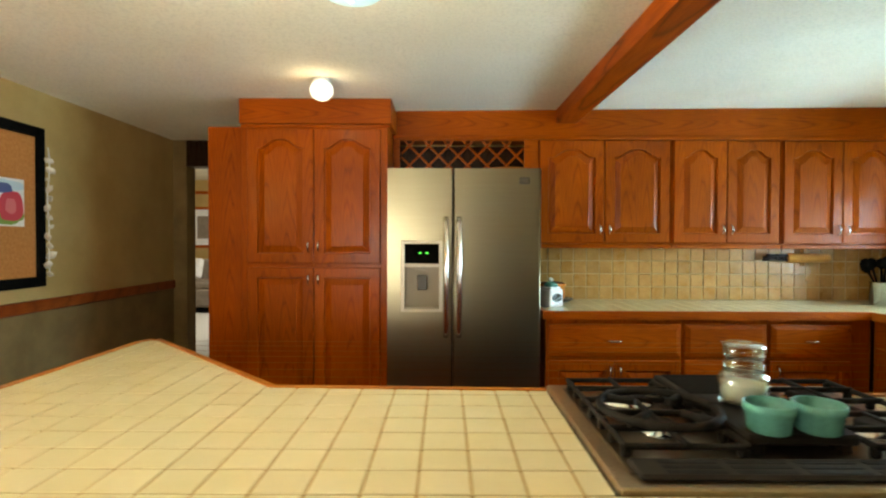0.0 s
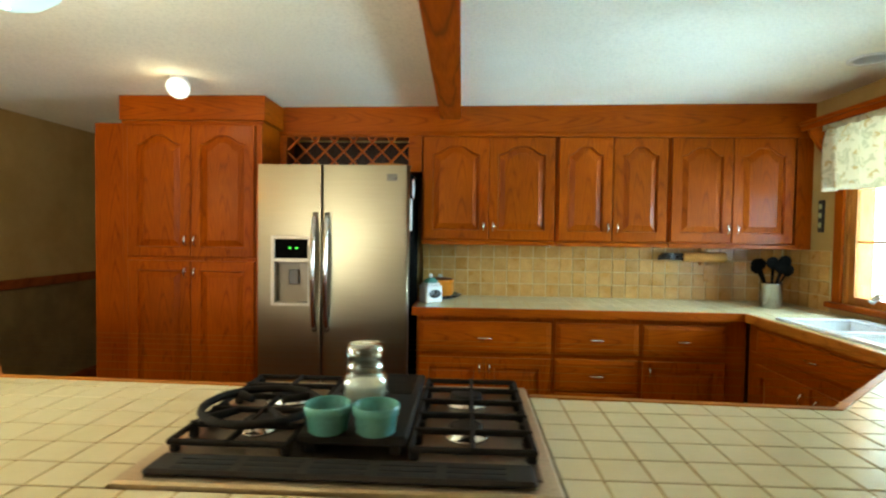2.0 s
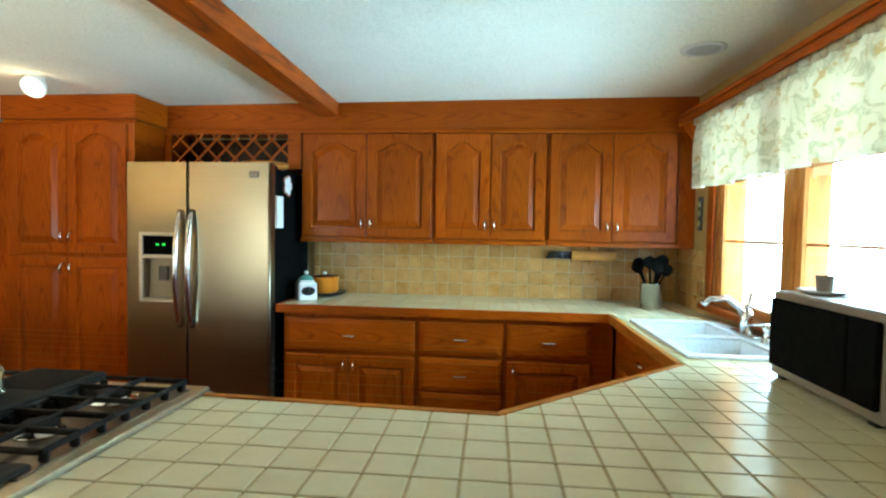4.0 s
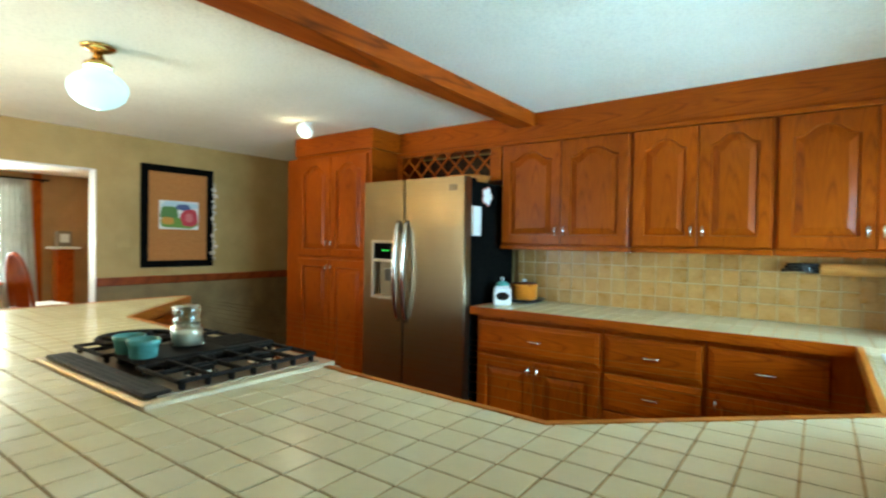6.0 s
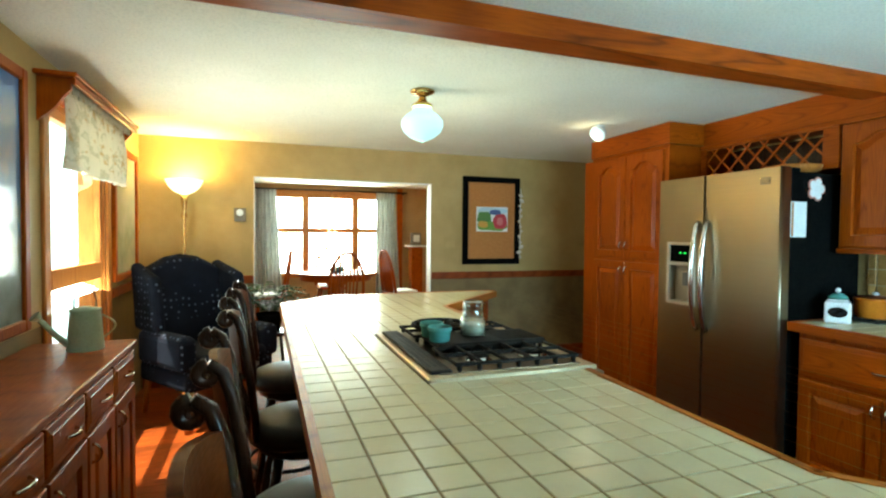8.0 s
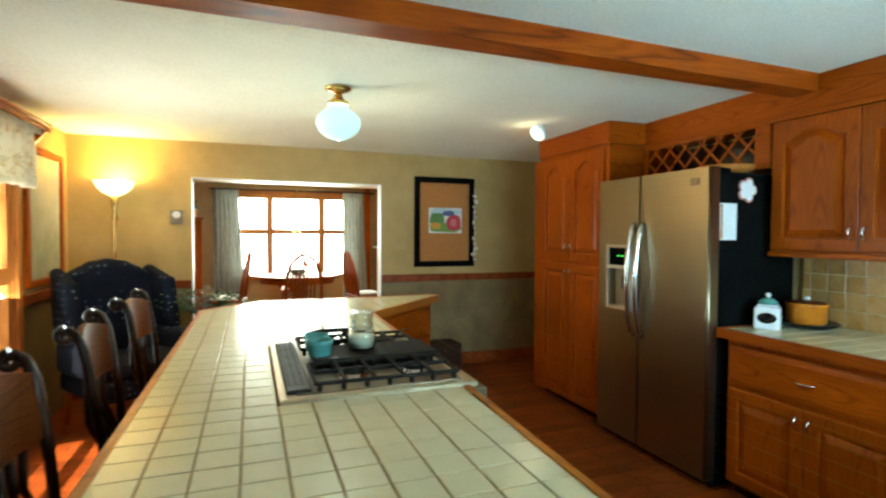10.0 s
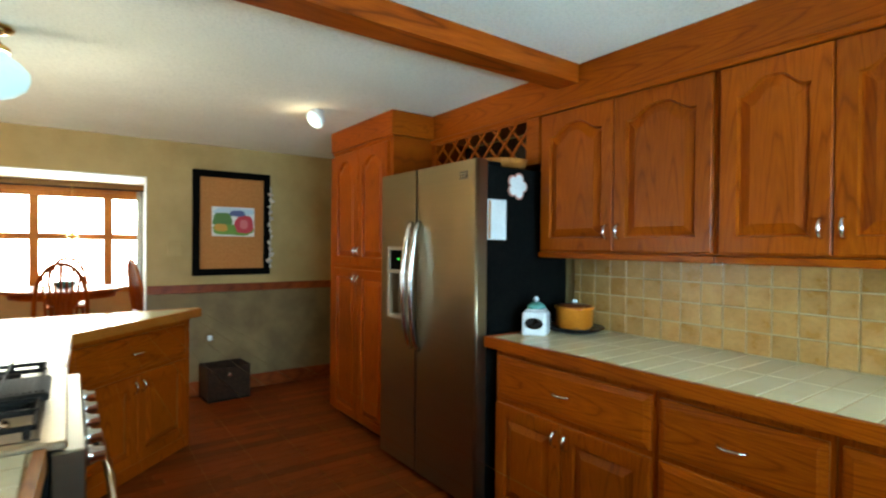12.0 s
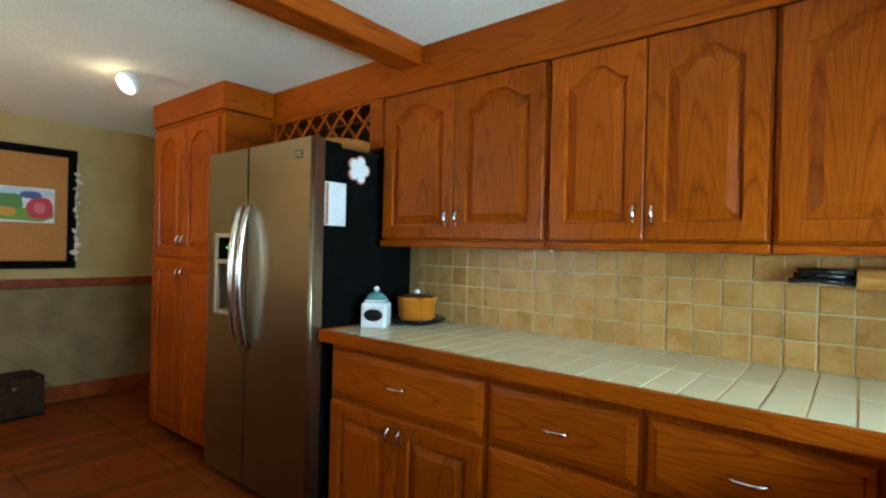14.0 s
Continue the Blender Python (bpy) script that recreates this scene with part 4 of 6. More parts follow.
def grate(x0, x1):
    """Cast iron grate: rim on feet with cross bars."""
    b = bmesh.new()
    y0, y1, z0, z1 = -RD + 0.100, -0.02, 0.948, 0.960
    for a in ((x0, x0 + 0.010, y0, y1), (x1 - 0.010, x1, y0, y1), (x0, x1, y0, y0 + 0.010), (x0, x1, y1 - 0.010, y1)):
        box(b, a[0], a[1], a[2], a[3], z0, z1, bev=0.003)
    n = 5
    for k in range(1, n):
        y = y0 + (y1 - y0) * k / n
        box(b, x0, x1, y - 0.0048, y + 0.0048, z0 + 0.002, z1 + 0.003, bev=0.002)
    m = (x0 + x1) / 2
    box(b, m - 0.0045, m + 0.0045, y0, y1, z0 + 0.002, z1 + 0.003, bev=0.002)
    for x in (x0, x1 - 0.02):
        for k in range(7):
            y = y0 + 0.01 + (y1 - y0 - 0.035) * k / 6
            box(b, x, x + 0.02, y, y + 0.014, 0.929, z0 + 0.006, bev=0.004)
    return part("grate", b, black_iron, rng, "black cast iron grate")


grate(0.038, 0.280)
grate(0.510, 0.756)
b = boxed(0.285, 0.505, -RD + 0.13, -0.005, 0.945, 0.966, bev=0.005)
griddle = part("griddle", b, black_iron, rng, "ridged cast iron griddle")
for k in range(14):
    y = -0.185 + k * 0.0125
    part("ridge", boxed(0.305, 0.485, y, y + 0.005, 0.9662, 0.969), black_iron, griddle)
for x in (0.30, 0.47):
    part("foot", boxed(x, x + 0.02, -RD + 0.135, -0.04, 0.9292, 0.9448), black_iron, griddle)
ring = bmesh.new()
tube(ring, [(0.165 + 0.122 * math.cos(a), -0.33 + 0.122 * math.sin(a), 0.979) for a in (2 * math.pi * i / 24 for i in range(25))], 0.0085, 8, 1.1)
wok = single("wok_ring", ring, black_iron, "black cast iron wok ring on the grate", "wok ring", loc=(0.70, 2.13, 0))
for i in range(4):
    a = math.pi / 4 + i * math.pi / 2
    x, y = 0.165 + 0.122 * math.cos(a), -0.33 + 0.122 * math.sin(a)
    part("prong", tube(bmesh.new(), [(x, y, 0.9675), (x, y, 0.974), (0.165 + 0.05 * math.cos(a), -0.33 + 0.05 * math.sin(a), 0.979)], [0.012, 0.011, 0.008], 8), black_iron, wok)
b = bmesh.new()
rows = []
for i in range(9):
    u = i / 8
    y = 2.285 + 0.006 * math.sin(u * 7)
    rows.append([(1.30 + 0.12 * v / 10 + 0.006 * math.sin(v * 1.3), y + 0.008 * math.sin(v * 1.1 + u * 2), 0.69 - 0.36 * u) for v in range(11)])
front = [[b.verts.new(p) for p in r] for r in rows]
back = [[b.verts.new((p[0], p[1] - 0.006, p[2])) for p in r] for r in rows]
for s, flip in ((front, False), (back, True)):
    for p, q in zip(s, s[1:]):
        for i in range(10):
            f = (p[i], p[i + 1], q[i + 1], q[i])
            b.faces.new(f[::-1] if flip else f).smooth = True
single("dish_towel", b, towel_blue, "blue dish towel hung on the oven handle", "towel")


def ramekin(x, y, z):
    t = lathe(bmesh.new(), [(0.036, 0), (0.040, 0.004), (0.0435, 0.038), (0.047, 0.040), (0.0475, 0.055), (0.0455, 0.0565), (0.043, 0.054), (0.040, 0.012), (0.0, 0.010)], 32, cap=False)
    single("ramekin", t, teal, "teal glazed ramekin on the griddle", "ramekin", "ramekins", (x, y, z))


ramekin(1.042, 1.70, 0.9665)
ramekin(1.139, 1.70, 0.9665)
jar = thing("candle_jar", (1.085, 1.862, 0.9668), "glass jar with a pale candle and glass lid", "candle jar")
part("jar", lathe(bmesh.new(), [(0.046, 0.0), (0.052, 0.006), (0.052, 0.062), (0.046, 0.072), (0.040, 0.077), (0.037, 0.077), (0.043, 0.070), (0.048, 0.061), (0.048, 0.008), (0.0, 0.006)], 28, cap=False), jar_glass, jar)
part("candle", lathe(bmesh.new(), [(0.047, 0.0085), (0.047, 0.050), (0.042, 0.047)], 28), wax, jar)
part("lid", lathe(bmesh.new(), [(0.036, 0.0775), (0.043, 0.080), (0.043, 0.094), (0.037, 0.101), (0.042, 0.109), (0.043, 0.134), (0.038, 0.141), (0.001, 0.142), (0.001, 0.139), (0.036, 0.138), (0.040, 0.132), (0.039, 0.111), (0.034, 0.101), (0.040, 0.092), (0.040, 0.083), (0.036, 0.0775)], 28, cap=False), jar_glass, jar)

# ---- on the back counter ----
can = thing("canister", (1.085, 4.005, 0.9145), "white square canister with a black oval and teal lid", "canister", "", 33)
can.scale = (1.14, 1.14, 1.1)
part("body", boxed(-0.052, 0.052, -0.05, 0.05, 0, 0.105, bev=0.012, seg=2), white_glaze, can)
part("shoulder", boxed(-0.042, 0.042, -0.040, 0.040, 0.1055, 0.116, bev=0.005), white_glaze, can)
part("lid", lathe(bmesh.new(), [(0.036, 0.1165), (0.040, 0.120), (0.040, 0.128), (0.022, 0.142), (0.012, 0.146)], 20), teal, can, "teal glazed lid")
part("knob", lathe(bmesh.new(), [(0.006, 0.1465), (0.012, 0.156), (0.010, 0.166), (0.003, 0.170)], 14), white_glaze, can)
b = prism(bmesh.new(), [(0.038 * math.cos(2 * math.pi * i / 28), 0.025 * math.sin(2 * math.pi * i / 28)) for i in range(28)], 0, 0.0015)
b.transform(pose(0, -0.0502, 0.055, 90, 0, 0))
part("label_plate", b, black_gloss, can)
tray = thing("amber_dish", (1.135, 4.228, 0.9145), "amber stoneware crock on a black plate", "crock")
part("plate", lathe(bmesh.new(), [(0.085, 0), (0.12, 0.010), (0.150, 0.028), (0.147, 0.031), (0.10, 0.020), (0.001, 0.020)], 32), black_gloss, tray)
part("crock", lathe(bmesh.new(), [(0.086, 0.0305), (0.090, 0.035), (0.092, 0.112), (0.097, 0.118), (0.097, 0.130), (0.090, 0.131)], 32), amber, tray)
part("foot_ring", lathe(bmesh.new(), [(0.075, 0.0205), (0.080, 0.0300)], 28), amber, tray)
part("lid", lathe(bmesh.new(), [(0.089, 0.1315), (0.078, 0.138), (0.020, 0.145)], 28), crest_wood, tray, "dark wooden lid")
part("knob", lathe(bmesh.new(), [(0.012, 0.1455), (0.018, 0.153), (0.010, 0.165)], 14), white_glaze, tray)
crock = thing("utensil_crock", (3.265, 4.07, 0.9145), "steel utensil crock full of black kitchen tools", "utensil holder")
part("cup", lathe(bmesh.new(), [(0.060, 0), (0.065, 0.003), (0.065, 0.155), (0.069, 0.159), (0.063, 0.159), (0.061, 0.01), (0.0, 0.008)], 28, cap=False), surface("crock_steel", (0.40, 0.39, 0.37), (0.48, 0.47, 0.45), 3.0, 0.2, 1.0), crock)
random.seed(3)
for i in range(11):
    a, l = i * 2.4, 0.22 + 0.06 * random.random()
    x, y = 0.03 * math.cos(a), 0.03 * math.sin(a)
    tip = (x * 2.6, y * 2.6, l)
    part("utensil_handle", tube(bmesh.new(), [(x * 0.5, y * 0.5, 0.02), (x, y, 0.13), tip], [0.005, 0.006, 0.007], 6), black_case if i % 6 else pine, crock)
    h = lathe(bmesh.new(), [(0.006, -0.03), (0.026, -0.014), (0.030, 0.004), (0.022, 0.022), (0.006, 0.030)], 12)
    h.transform(Matrix.Translation((tip[0] * 1.08, tip[1] * 1.08, tip[2] + 0.02)) @ Matrix.Diagonal((1.35, 0.45, 1.3, 1)))
    part("utensil_head", h, black_case if i % 6 else pine, crock)
kn = thing("knife_strip", (2.64, 4.34, 1.225), "wooden under-cabinet rack with black-handled knives", "knife rack")
rk = lathe(bmesh.new(), [(0.029, 0.17), (0.033, 0.175), (0.033, 0.455), (0.029, 0.46)], 24)
rk.transform(pose(0, -0.012, -0.004, 0, 90, 0))
part("rack", rk, pale_wood, kn, "round honey-coloured wooden bar")
part("bracket", boxed(0.30, 0.32, 0.0, 0.038, -0.06, 0.062), pale_wood, kn)
for k, z in enumerate((-0.018, -0.002, 0.012)):
    part("knife_handle", tube(bmesh.new(), [(0.0 + 0.012 * k, -0.02 + 0.014 * (k % 2), z), (0.06, -0.02 + 0.014 * (k % 2), z + 0.004), (0.1695, -0.02 + 0.014 * (k % 2), z)], [0.010, 0.008, 0.011], 8), black_gloss, kn)
b = boxed(2.98, 3.05, 4.3788, 4.3868, 1.05, 1.165, bev=0.003)
outlet = single("wall_outlet", b, tile_splash, "beige double wall outlet in the backsplash", "outlet")

micro = thing("microwave", (3.20, 2.585, 0.9145), "black and steel countertop microwave", "microwave", "", -90)
part("case", boxed(0, 0.50, 0.012, 0.25, 0.012, 0.285, bev=0.006), plain("warm_grey_metal", (0.22, 0.17, 0.13), 0.45, 0.3), micro)
part("door", boxed(0.018, 0.38, -0.006, 0.011, 0.045, 0.262, bev=0.005), black_case, micro)
part("control_panel", boxed(0.385, 0.49, -0.004, 0.011, 0.045, 0.262, bev=0.004), black_case, micro)
for x in (0.03, 0.44):
    part("foot", boxed(x, x + 0.03, 0.02, 0.24, 0, 0.0115), black_gloss, micro)
b = lathe(bmesh.new(), [(0.05, 0), (0.06, 0.004), (0.075, 0.012), (0.07, 0.012), (0.05, 0.006)], 20)
single("saucer", b, white_glaze, "white saucer on the microwave", "saucer", loc=(3.32, 2.50, 1.2005))
b = lathe(bmesh.new(), [(0.020, 0), (0.022, 0.004), (0.026, 0.05), (0.023, 0.05), (0.019, 0.006)], 16)
single("small_cup", b, taupe, "small brown cup on a saucer", "cup", loc=(3.32, 2.50, 1.2072))


# ---- window dressing ----
def valance(name, loc, rz, w, drop, depth, label, trim=0.03):
    """Gathered cloth valance on a bracketed oak shelf; room side at -y."""
    shelf = thing(name.replace("valance", "cornice_shelf"), loc, "oak cornice shelf on scrolled brackets", "shelf", "", rz)
    part("board", boxed(-0.06, w + 0.06, -depth, -0.001, 0.0, 0.022, bev=0.004), oak_x, shelf)
    part("lip", boxed(-0.05, w + 0.05, -depth + 0.008, -depth + 0.024, -0.035, -0.002, bev=0.003), oak_x, shelf)
    for x in (-0.02, w - 0.005):
        b = bmesh.new()
        side = [(-0.003, -0.001), (-depth + 0.03, -0.001), (-depth + 0.035, -0.05), (-depth * 0.62, -0.085), (-depth * 0.45, -0.13), (-0.04, -0.17), (-0.003, -0.20)]
        q0 = [b.verts.new((x, y, z)) for y, z in side]
        q1 = [b.verts.new((x + 0.025, y, z)) for y, z in side]
        b.faces.new(q0)
        b.faces.new(q1[::-1])
        for i in range(len(side)):
            j = (i + 1) % len(side)
            b.faces.new((q0[i], q0[j], q1[j], q1[i]))
        bmesh.ops.recalc_face_normals(b, faces=b.faces[:])
        part("bracket", b, oak_z, shelf)
    cloth = bmesh.new()
    n, m = int(w * 110), 14
    x0, x1 = trim, w - trim
    grid = []
    for j in range(m + 1):
        u = j / m
        row = []
        for i in range(n + 1):
            x = x0 + (x1 - x0) * i / n
            g = math.sin(x * 41 + 0.8 * math.sin(x * 9)) * (0.007 + 0.017 * u) + 0.010 * noise.noise((x * 7, u * 2, 1.0))
            sag = 0.018 * noise.noise((x * 3.1, 4.0, 0.0)) * u
            row.append(cloth.verts.new((x, -depth * 0.55 + g - 0.02 * math.sin(u * 2.6), -0.008 - drop * u + sag)))
        grid.append(row)
    for p, q in zip(grid, grid[1:]):
        for i in range(n):
            cloth.faces.new((p[i], p[i + 1], q[i + 1], q[i])).smooth = True
    ob = single(name, cloth, valance_cloth, label, "valance", loc=loc, rz=rz)
    mod = ob.modifiers.new("thickness", "SOLIDIFY")
    mod.thickness = 0.003
    ruffle = bmesh.new()
    rows = []
    for z, a in ((-0.003, 0.006), (-0.03, 0.005), (-0.062, 0.009)):
        rows.append([ruffle.verts.new((x0 + (x1 - x0) * i / n, -depth * 0.55 - 0.034 + a * math.sin(i * 0.62 + 0.5 * math.sin(i * 0.11)), z + 0.004 * math.sin(i * 0.31))) for i in range(n + 1)])
    for p, q in zip(rows, rows[1:]):
        for i in range(n):
            ruffle.faces.new((p[i], p[i + 1], q[i + 1], q[i])).smooth = True
    ruf = part("header_ruffle", ruffle, valance_cloth, ob)
    mod = ruf.modifiers.new("thickness", "SOLIDIFY")
    mod.thickness = 0.002
    return ob


valance("valance", (RIGHT, 3.95, 2.055), -90, 1.74, 0.41, 0.16, "cream and green sprigged valance over the sink window", 0.11)
valance("valance", (0.15, SOUTH, 2.075), 180, 1.16, 0.40, 0.17, "cream sprigged valance over the side window")

plaque = thing("wall_plaque", (RIGHT - 0.001, 4.0, 1.50), "small dark wall plaque with bottle shapes", "plaque", "", -90)
part("board", boxed(-0.024, 0.024, -0.012, 0, -0.10, 0.10, bev=0.003), leather, plaque)
for z in (-0.055, 0.005, 0.06):
    part("emblem", boxed(-0.010, 0.010, -0.016, -0.0125, z - 0.016, z + 0.016, bev=0.004), mint, plaque)


# ---- ceiling fixtures ----
gl = thing("ceiling_globe_light", (0.18, 1.92, 0), "schoolhouse globe light with a brass fitter, lit", "ceiling light")
part("canopy", lathe(bmesh.new(), [(0.070, CEIL - 0.001), (0.070, CEIL - 0.010), (0.045, CEIL - 0.022), (0.020, CEIL - 0.030)], 28), brass, gl)
part("stem", lathe(bmesh.new(), [(0.020, CEIL - 0.0305), (0.022, CEIL - 0.045), (0.030, CEIL - 0.062), (0.056, CEIL - 0.078), (0.058, CEIL - 0.096)], 24), brass, gl)
z0 = CEIL - 0.097
globe = part("globe", lathe(bmesh.new(), [(0.052, z0), (0.056, z0 - 0.018), (0.090, z0 - 0.040), (0.116, z0 - 0.070), (0.119, z0 - 0.100), (0.105, z0 - 0.135), (0.070, z0 - 0.165), (0.030, z0 - 0.182), (0.004, z0 - 0.185)], 32, cap=False), opal, gl, "lit white glass globe")
globe.visible_shadow = False
sp = thing("ceiling_spot", (-0.25, 3.42, 0), "small swivelling ceiling spot, lit", "ceiling light")
part("base", lathe(bmesh.new(), [(0.045, CEIL - 0.001), (0.045, CEIL - 0.014), (0.02, CEIL - 0.020)], 20), white_paint, sp)
can_m = pose(0, 0.0, CEIL - 0.050, -50, 0, 14)
b = lathe(bmesh.new(), [(0.035, 0.034), (0.055, 0.02), (0.062, -0.02), (0.058, -0.02)], 24, cap=False)
b.transform(can_m)
part("shade", b, white_paint, sp)
b = lathe(bmesh.new(), [(0.001, -0.042), (0.03, -0.040), (0.052, -0.028), (0.0575, -0.015)], 24, cap=False)
b.transform(can_m)
lens = part("lens", b, spot_glow, sp, "bright lens")
lens.visible_shadow = False
CZ = ceil_z(3.12)
cl = thing("recessed_light", (3.21, 3.24, 0), "round recessed ceiling light, off", "ceiling light")
b = lathe(bmesh.new(), [(0.095, CZ - 0.0005), (0.095, CZ - 0.006), (0.075, CZ - 0.009), (0.070, CZ - 0.004)], 32, cap=False)
part("trim_ring", b, white_paint, cl)
b = lathe(bmesh.new(), [(0.0705, CZ - 0.005), (0.05, CZ - 0.003), (0.001, CZ - 0.002)], 32, cap=False)
part("lens", b, plain("grey_lens", (0.45, 0.46, 0.46), 0.4), cl)


# ---- on the west wall ----
board = thing("cork_board", (LEFT, 3.328, 1.517), "black framed cork board on the tan wall", "cork board", "", 90)
W2, H2 = 0.324, 0.452
b = bmesh.new()
for a in ((-W2, -W2 + 0.058, -H2, H2), (W2 - 0.058, W2, -H2, H2), (-W2 + 0.058, W2 - 0.058, -H2, -H2 + 0.058), (-W2 + 0.058, W2 - 0.058, H2 - 0.058, H2)):
    box(b, a[0], a[1], -0.032, -0.001, a[2], a[3], bev=0.005)
part("frame_rail", b, black_case, board, "black painted frame")
part("cork_sheet", boxed(-W2 + 0.05, W2 - 0.05, -0.014, -0.002, -H2 + 0.05, H2 - 0.05), cork, board)
art = thing("child_drawing", (LEFT + 0.0145, 3.335, 1.532), "bright crayon drawing pinned to the cork", "drawing", "", 90)
part("sheet", boxed(-0.178, 0.178, -0.003, 0, -0.128, 0.128), paper, art)
random.seed(11)
for k, (c, x0, x1, z0, z1) in enumerate((((0.48, 0.60, 0.66), -0.17, 0.17, 0.055, 0.122), ((0.10, 0.22, 0.06), -0.17, -0.01, -0.045, 0.075), ((0.08, 0.11, 0.26), -0.03, 0.10, 0.045, 0.10), ((0.16, 0.30, 0.05), -0.17, 0.17, -0.122, -0.02), ((0.62, 0.30, 0.05), -0.16, -0.05, -0.085, -0.02), ((0.52, 0.045, 0.06), 0.01, 0.165, -0.10, 0.055), ((0.62, 0.16, 0.16), 0.05, 0.12, -0.06, 0.02))):
    n = 22
    pts = []
    for i in range(n):
        a = 2 * math.pi * i / n
        r = 1 + 0.22 * noise.noise((k * 3.0, math.cos(a) * 1.6, math.sin(a) * 1.6))
        e = 0.75
        cx, cz = math.cos(a), math.sin(a)
        x = (x0 + x1) / 2 + (x1 - x0) / 2 * math.copysign(abs(cx) ** e, cx) * r
        z = (z0 + z1) / 2 + (z1 - z0) / 2 * math.copysign(abs(cz) ** e, cz) * r
        pts.append((min(max(x, -0.176), 0.176), min(max(z, -0.126), 0.126)))
    b = prism(bmesh.new(), pts, 0, 0.0005)
    b.transform(pose(0, -0.0031 - 0.0006 * k, 0, 90, 0, 0))
    part("crayon_patch", b, plain("crayon_%s" % "abcdefg"[k], c, 0.8), art)
string = thing("shell_garland", (LEFT + 0.05, 3.645, 1.86), "string of pale seashells hung on the frame", "garland")
part("cord", tube(bmesh.new(), arc_pts(13, lambda u: (0.0 + 0.004 * math.sin(u * 9), 0.006 * math.sin(u * 13), -0.74 * u)), 0.003, 6), paper, string)
random.seed(5)
for i in range(13):
    u = 0.10 + 0.88 * i / 12
    r = 0.013 + 0.012 * random.random()
    s = lathe(bmesh.new(), [(0.002, -r * 1.3), (r * 0.8, -r * 0.6), (r, 0), (r * 0.6, r * 0.7), (0.002, r * 1.2)], 8)
    s.transform(Matrix.Translation((0.004, 0.014 * math.sin(i * 2.1), -0.74 * u)) @ Euler((random.random() * 3, random.random() * 3, 0)).to_matrix().to_4x4() @ Matrix.Diagonal((1, 0.6, 1, 1)))
    part("shell", s, shell, string)
th = thing("thermostat", (LEFT, 0.885, 1.53), "small beige thermostat with a round dial", "thermostat", "", 90)
part("plate", boxed(-0.05, 0.05, -0.02, -0.001, -0.06, 0.06, bev=0.004), plain("putty", (0.20, 0.16, 0.11), 0.4), th)
d = lathe(bmesh.new(), [(0.030, 0), (0.030, 0.012), (0.022, 0.016)], 20)
d.transform(pose(0, -0.0205, 0.018, 90, 0, 0))
part("dial", d, white_glaze, th)
sw = thing("light_switch", (LEFT, 2.872, 1.295), "tan double light switch plate", "light switch", "", 90)
part("plate", boxed(-0.055, 0.055, -0.007, -0.001, -0.058, 0.058, bev=0.002), wall_tan, sw)
for x in (-0.024, 0.024):
    part("toggle", boxed(x - 0.005, x + 0.005, -0.016, -0.0072, -0.012, 0.012), wall_tan, sw)
ol = thing("wall_outlet", (LEFT, 3.145, 0.52), "white wall outlet with a plug-in night light", "outlet", "", 90)
part("plate", boxed(-0.035, 0.035, -0.006, -0.001, -0.057, 0.057, bev=0.002), wall_dado, ol)
part("plug", boxed(-0.018, 0.018, -0.035, -0.0065, -0.015, 0.03, bev=0.005), white_glaze, ol)
bk = thing("storage_bin", (LEFT + 0.16, 3.235, FLOOR), "dark brown open storage bin on the floor", "bin", "", 4)
b = bmesh.new()
for a in ((-0.13, -0.115, -0.17, 0.17), (0.115, 0.13, -0.17, 0.17), (-0.115, 0.115, -0.17, -0.155), (-0.115, 0.115, 0.155, 0.17)):
    box(b, a[0], a[1], a[2], a[3], 0.012, 0.28, bev=0.004)
part("sides", b, surface("brown_wicker", (0.025, 0.012, 0.007), (0.045, 0.022, 0.012), 40, 0.6, bump=0.6, fine=150, spec=0.08), bk)
part("bottom", boxed(-0.13, 0.13, -0.17, 0.17, 0, 0.0115), black_case, bk)
hnd = lathe(bmesh.new(), [(0.014, 0.0), (0.018, 0.004), (0.012, 0.008)], 14)
hnd.transform(pose(0.1305, 0.0, 0.21, 0, 90, 0))
part("handle_stud", hnd, chrome, bk)


# ---- seating side ----
stool = thing("bar_stool", (2.29, 1.04, 0), "dark wooden swivel bar stool with a scrolled back", "bar stool", "bar stools at the counter")
for sx in (-1, 1):
    x = sx * 0.19
    part("back_post", tube(bmesh.new(), [(x * 0.86, 0.0, 0.665), (x * 0.90, -0.004, 0.76), (x * 0.96, -0.016, 0.86), (x, -0.030, 0.96), (x, -0.044, 1.04), (x, -0.062, 1.092), (x, -0.088, 1.112)], [0.014, 0.014, 0.014, 0.014, 0.014, 0.013, 0.0105], 10, 1.2), dark_wood, stool)
    curl = [math.radians(90 + 30 * k) for k in range(19)]
    sc = tube(bmesh.new(), [(x, -0.090 + (0.023 - 0.00105 * k) * math.cos(a), 1.089 + (0.023 - 0.00105 * k) * math.sin(a)) for k, a in enumerate(curl)], [0.0105 - 0.0003 * k for k in range(19)], 8, 1.25)
    part("scroll", sc, dark_wood, stool, "curled scroll end")
b = bmesh.new()
ring = []
for i in range(13):
    u = i / 12
    x = -0.175 + 0.35 * u
    yb = -0.035 - 0.03 * math.sin(math.pi * u)
    zt = 1.062 + 0.030 * math.sin(math.pi * u)
    ring.append([(x, yb - 0.026, zt), (x, yb - 0.008, zt), (x, yb + 0.012, 0.90), (x, yb - 0.008, 0.90)])
vs = [[b.verts.new(p) for p in r] for r in ring]
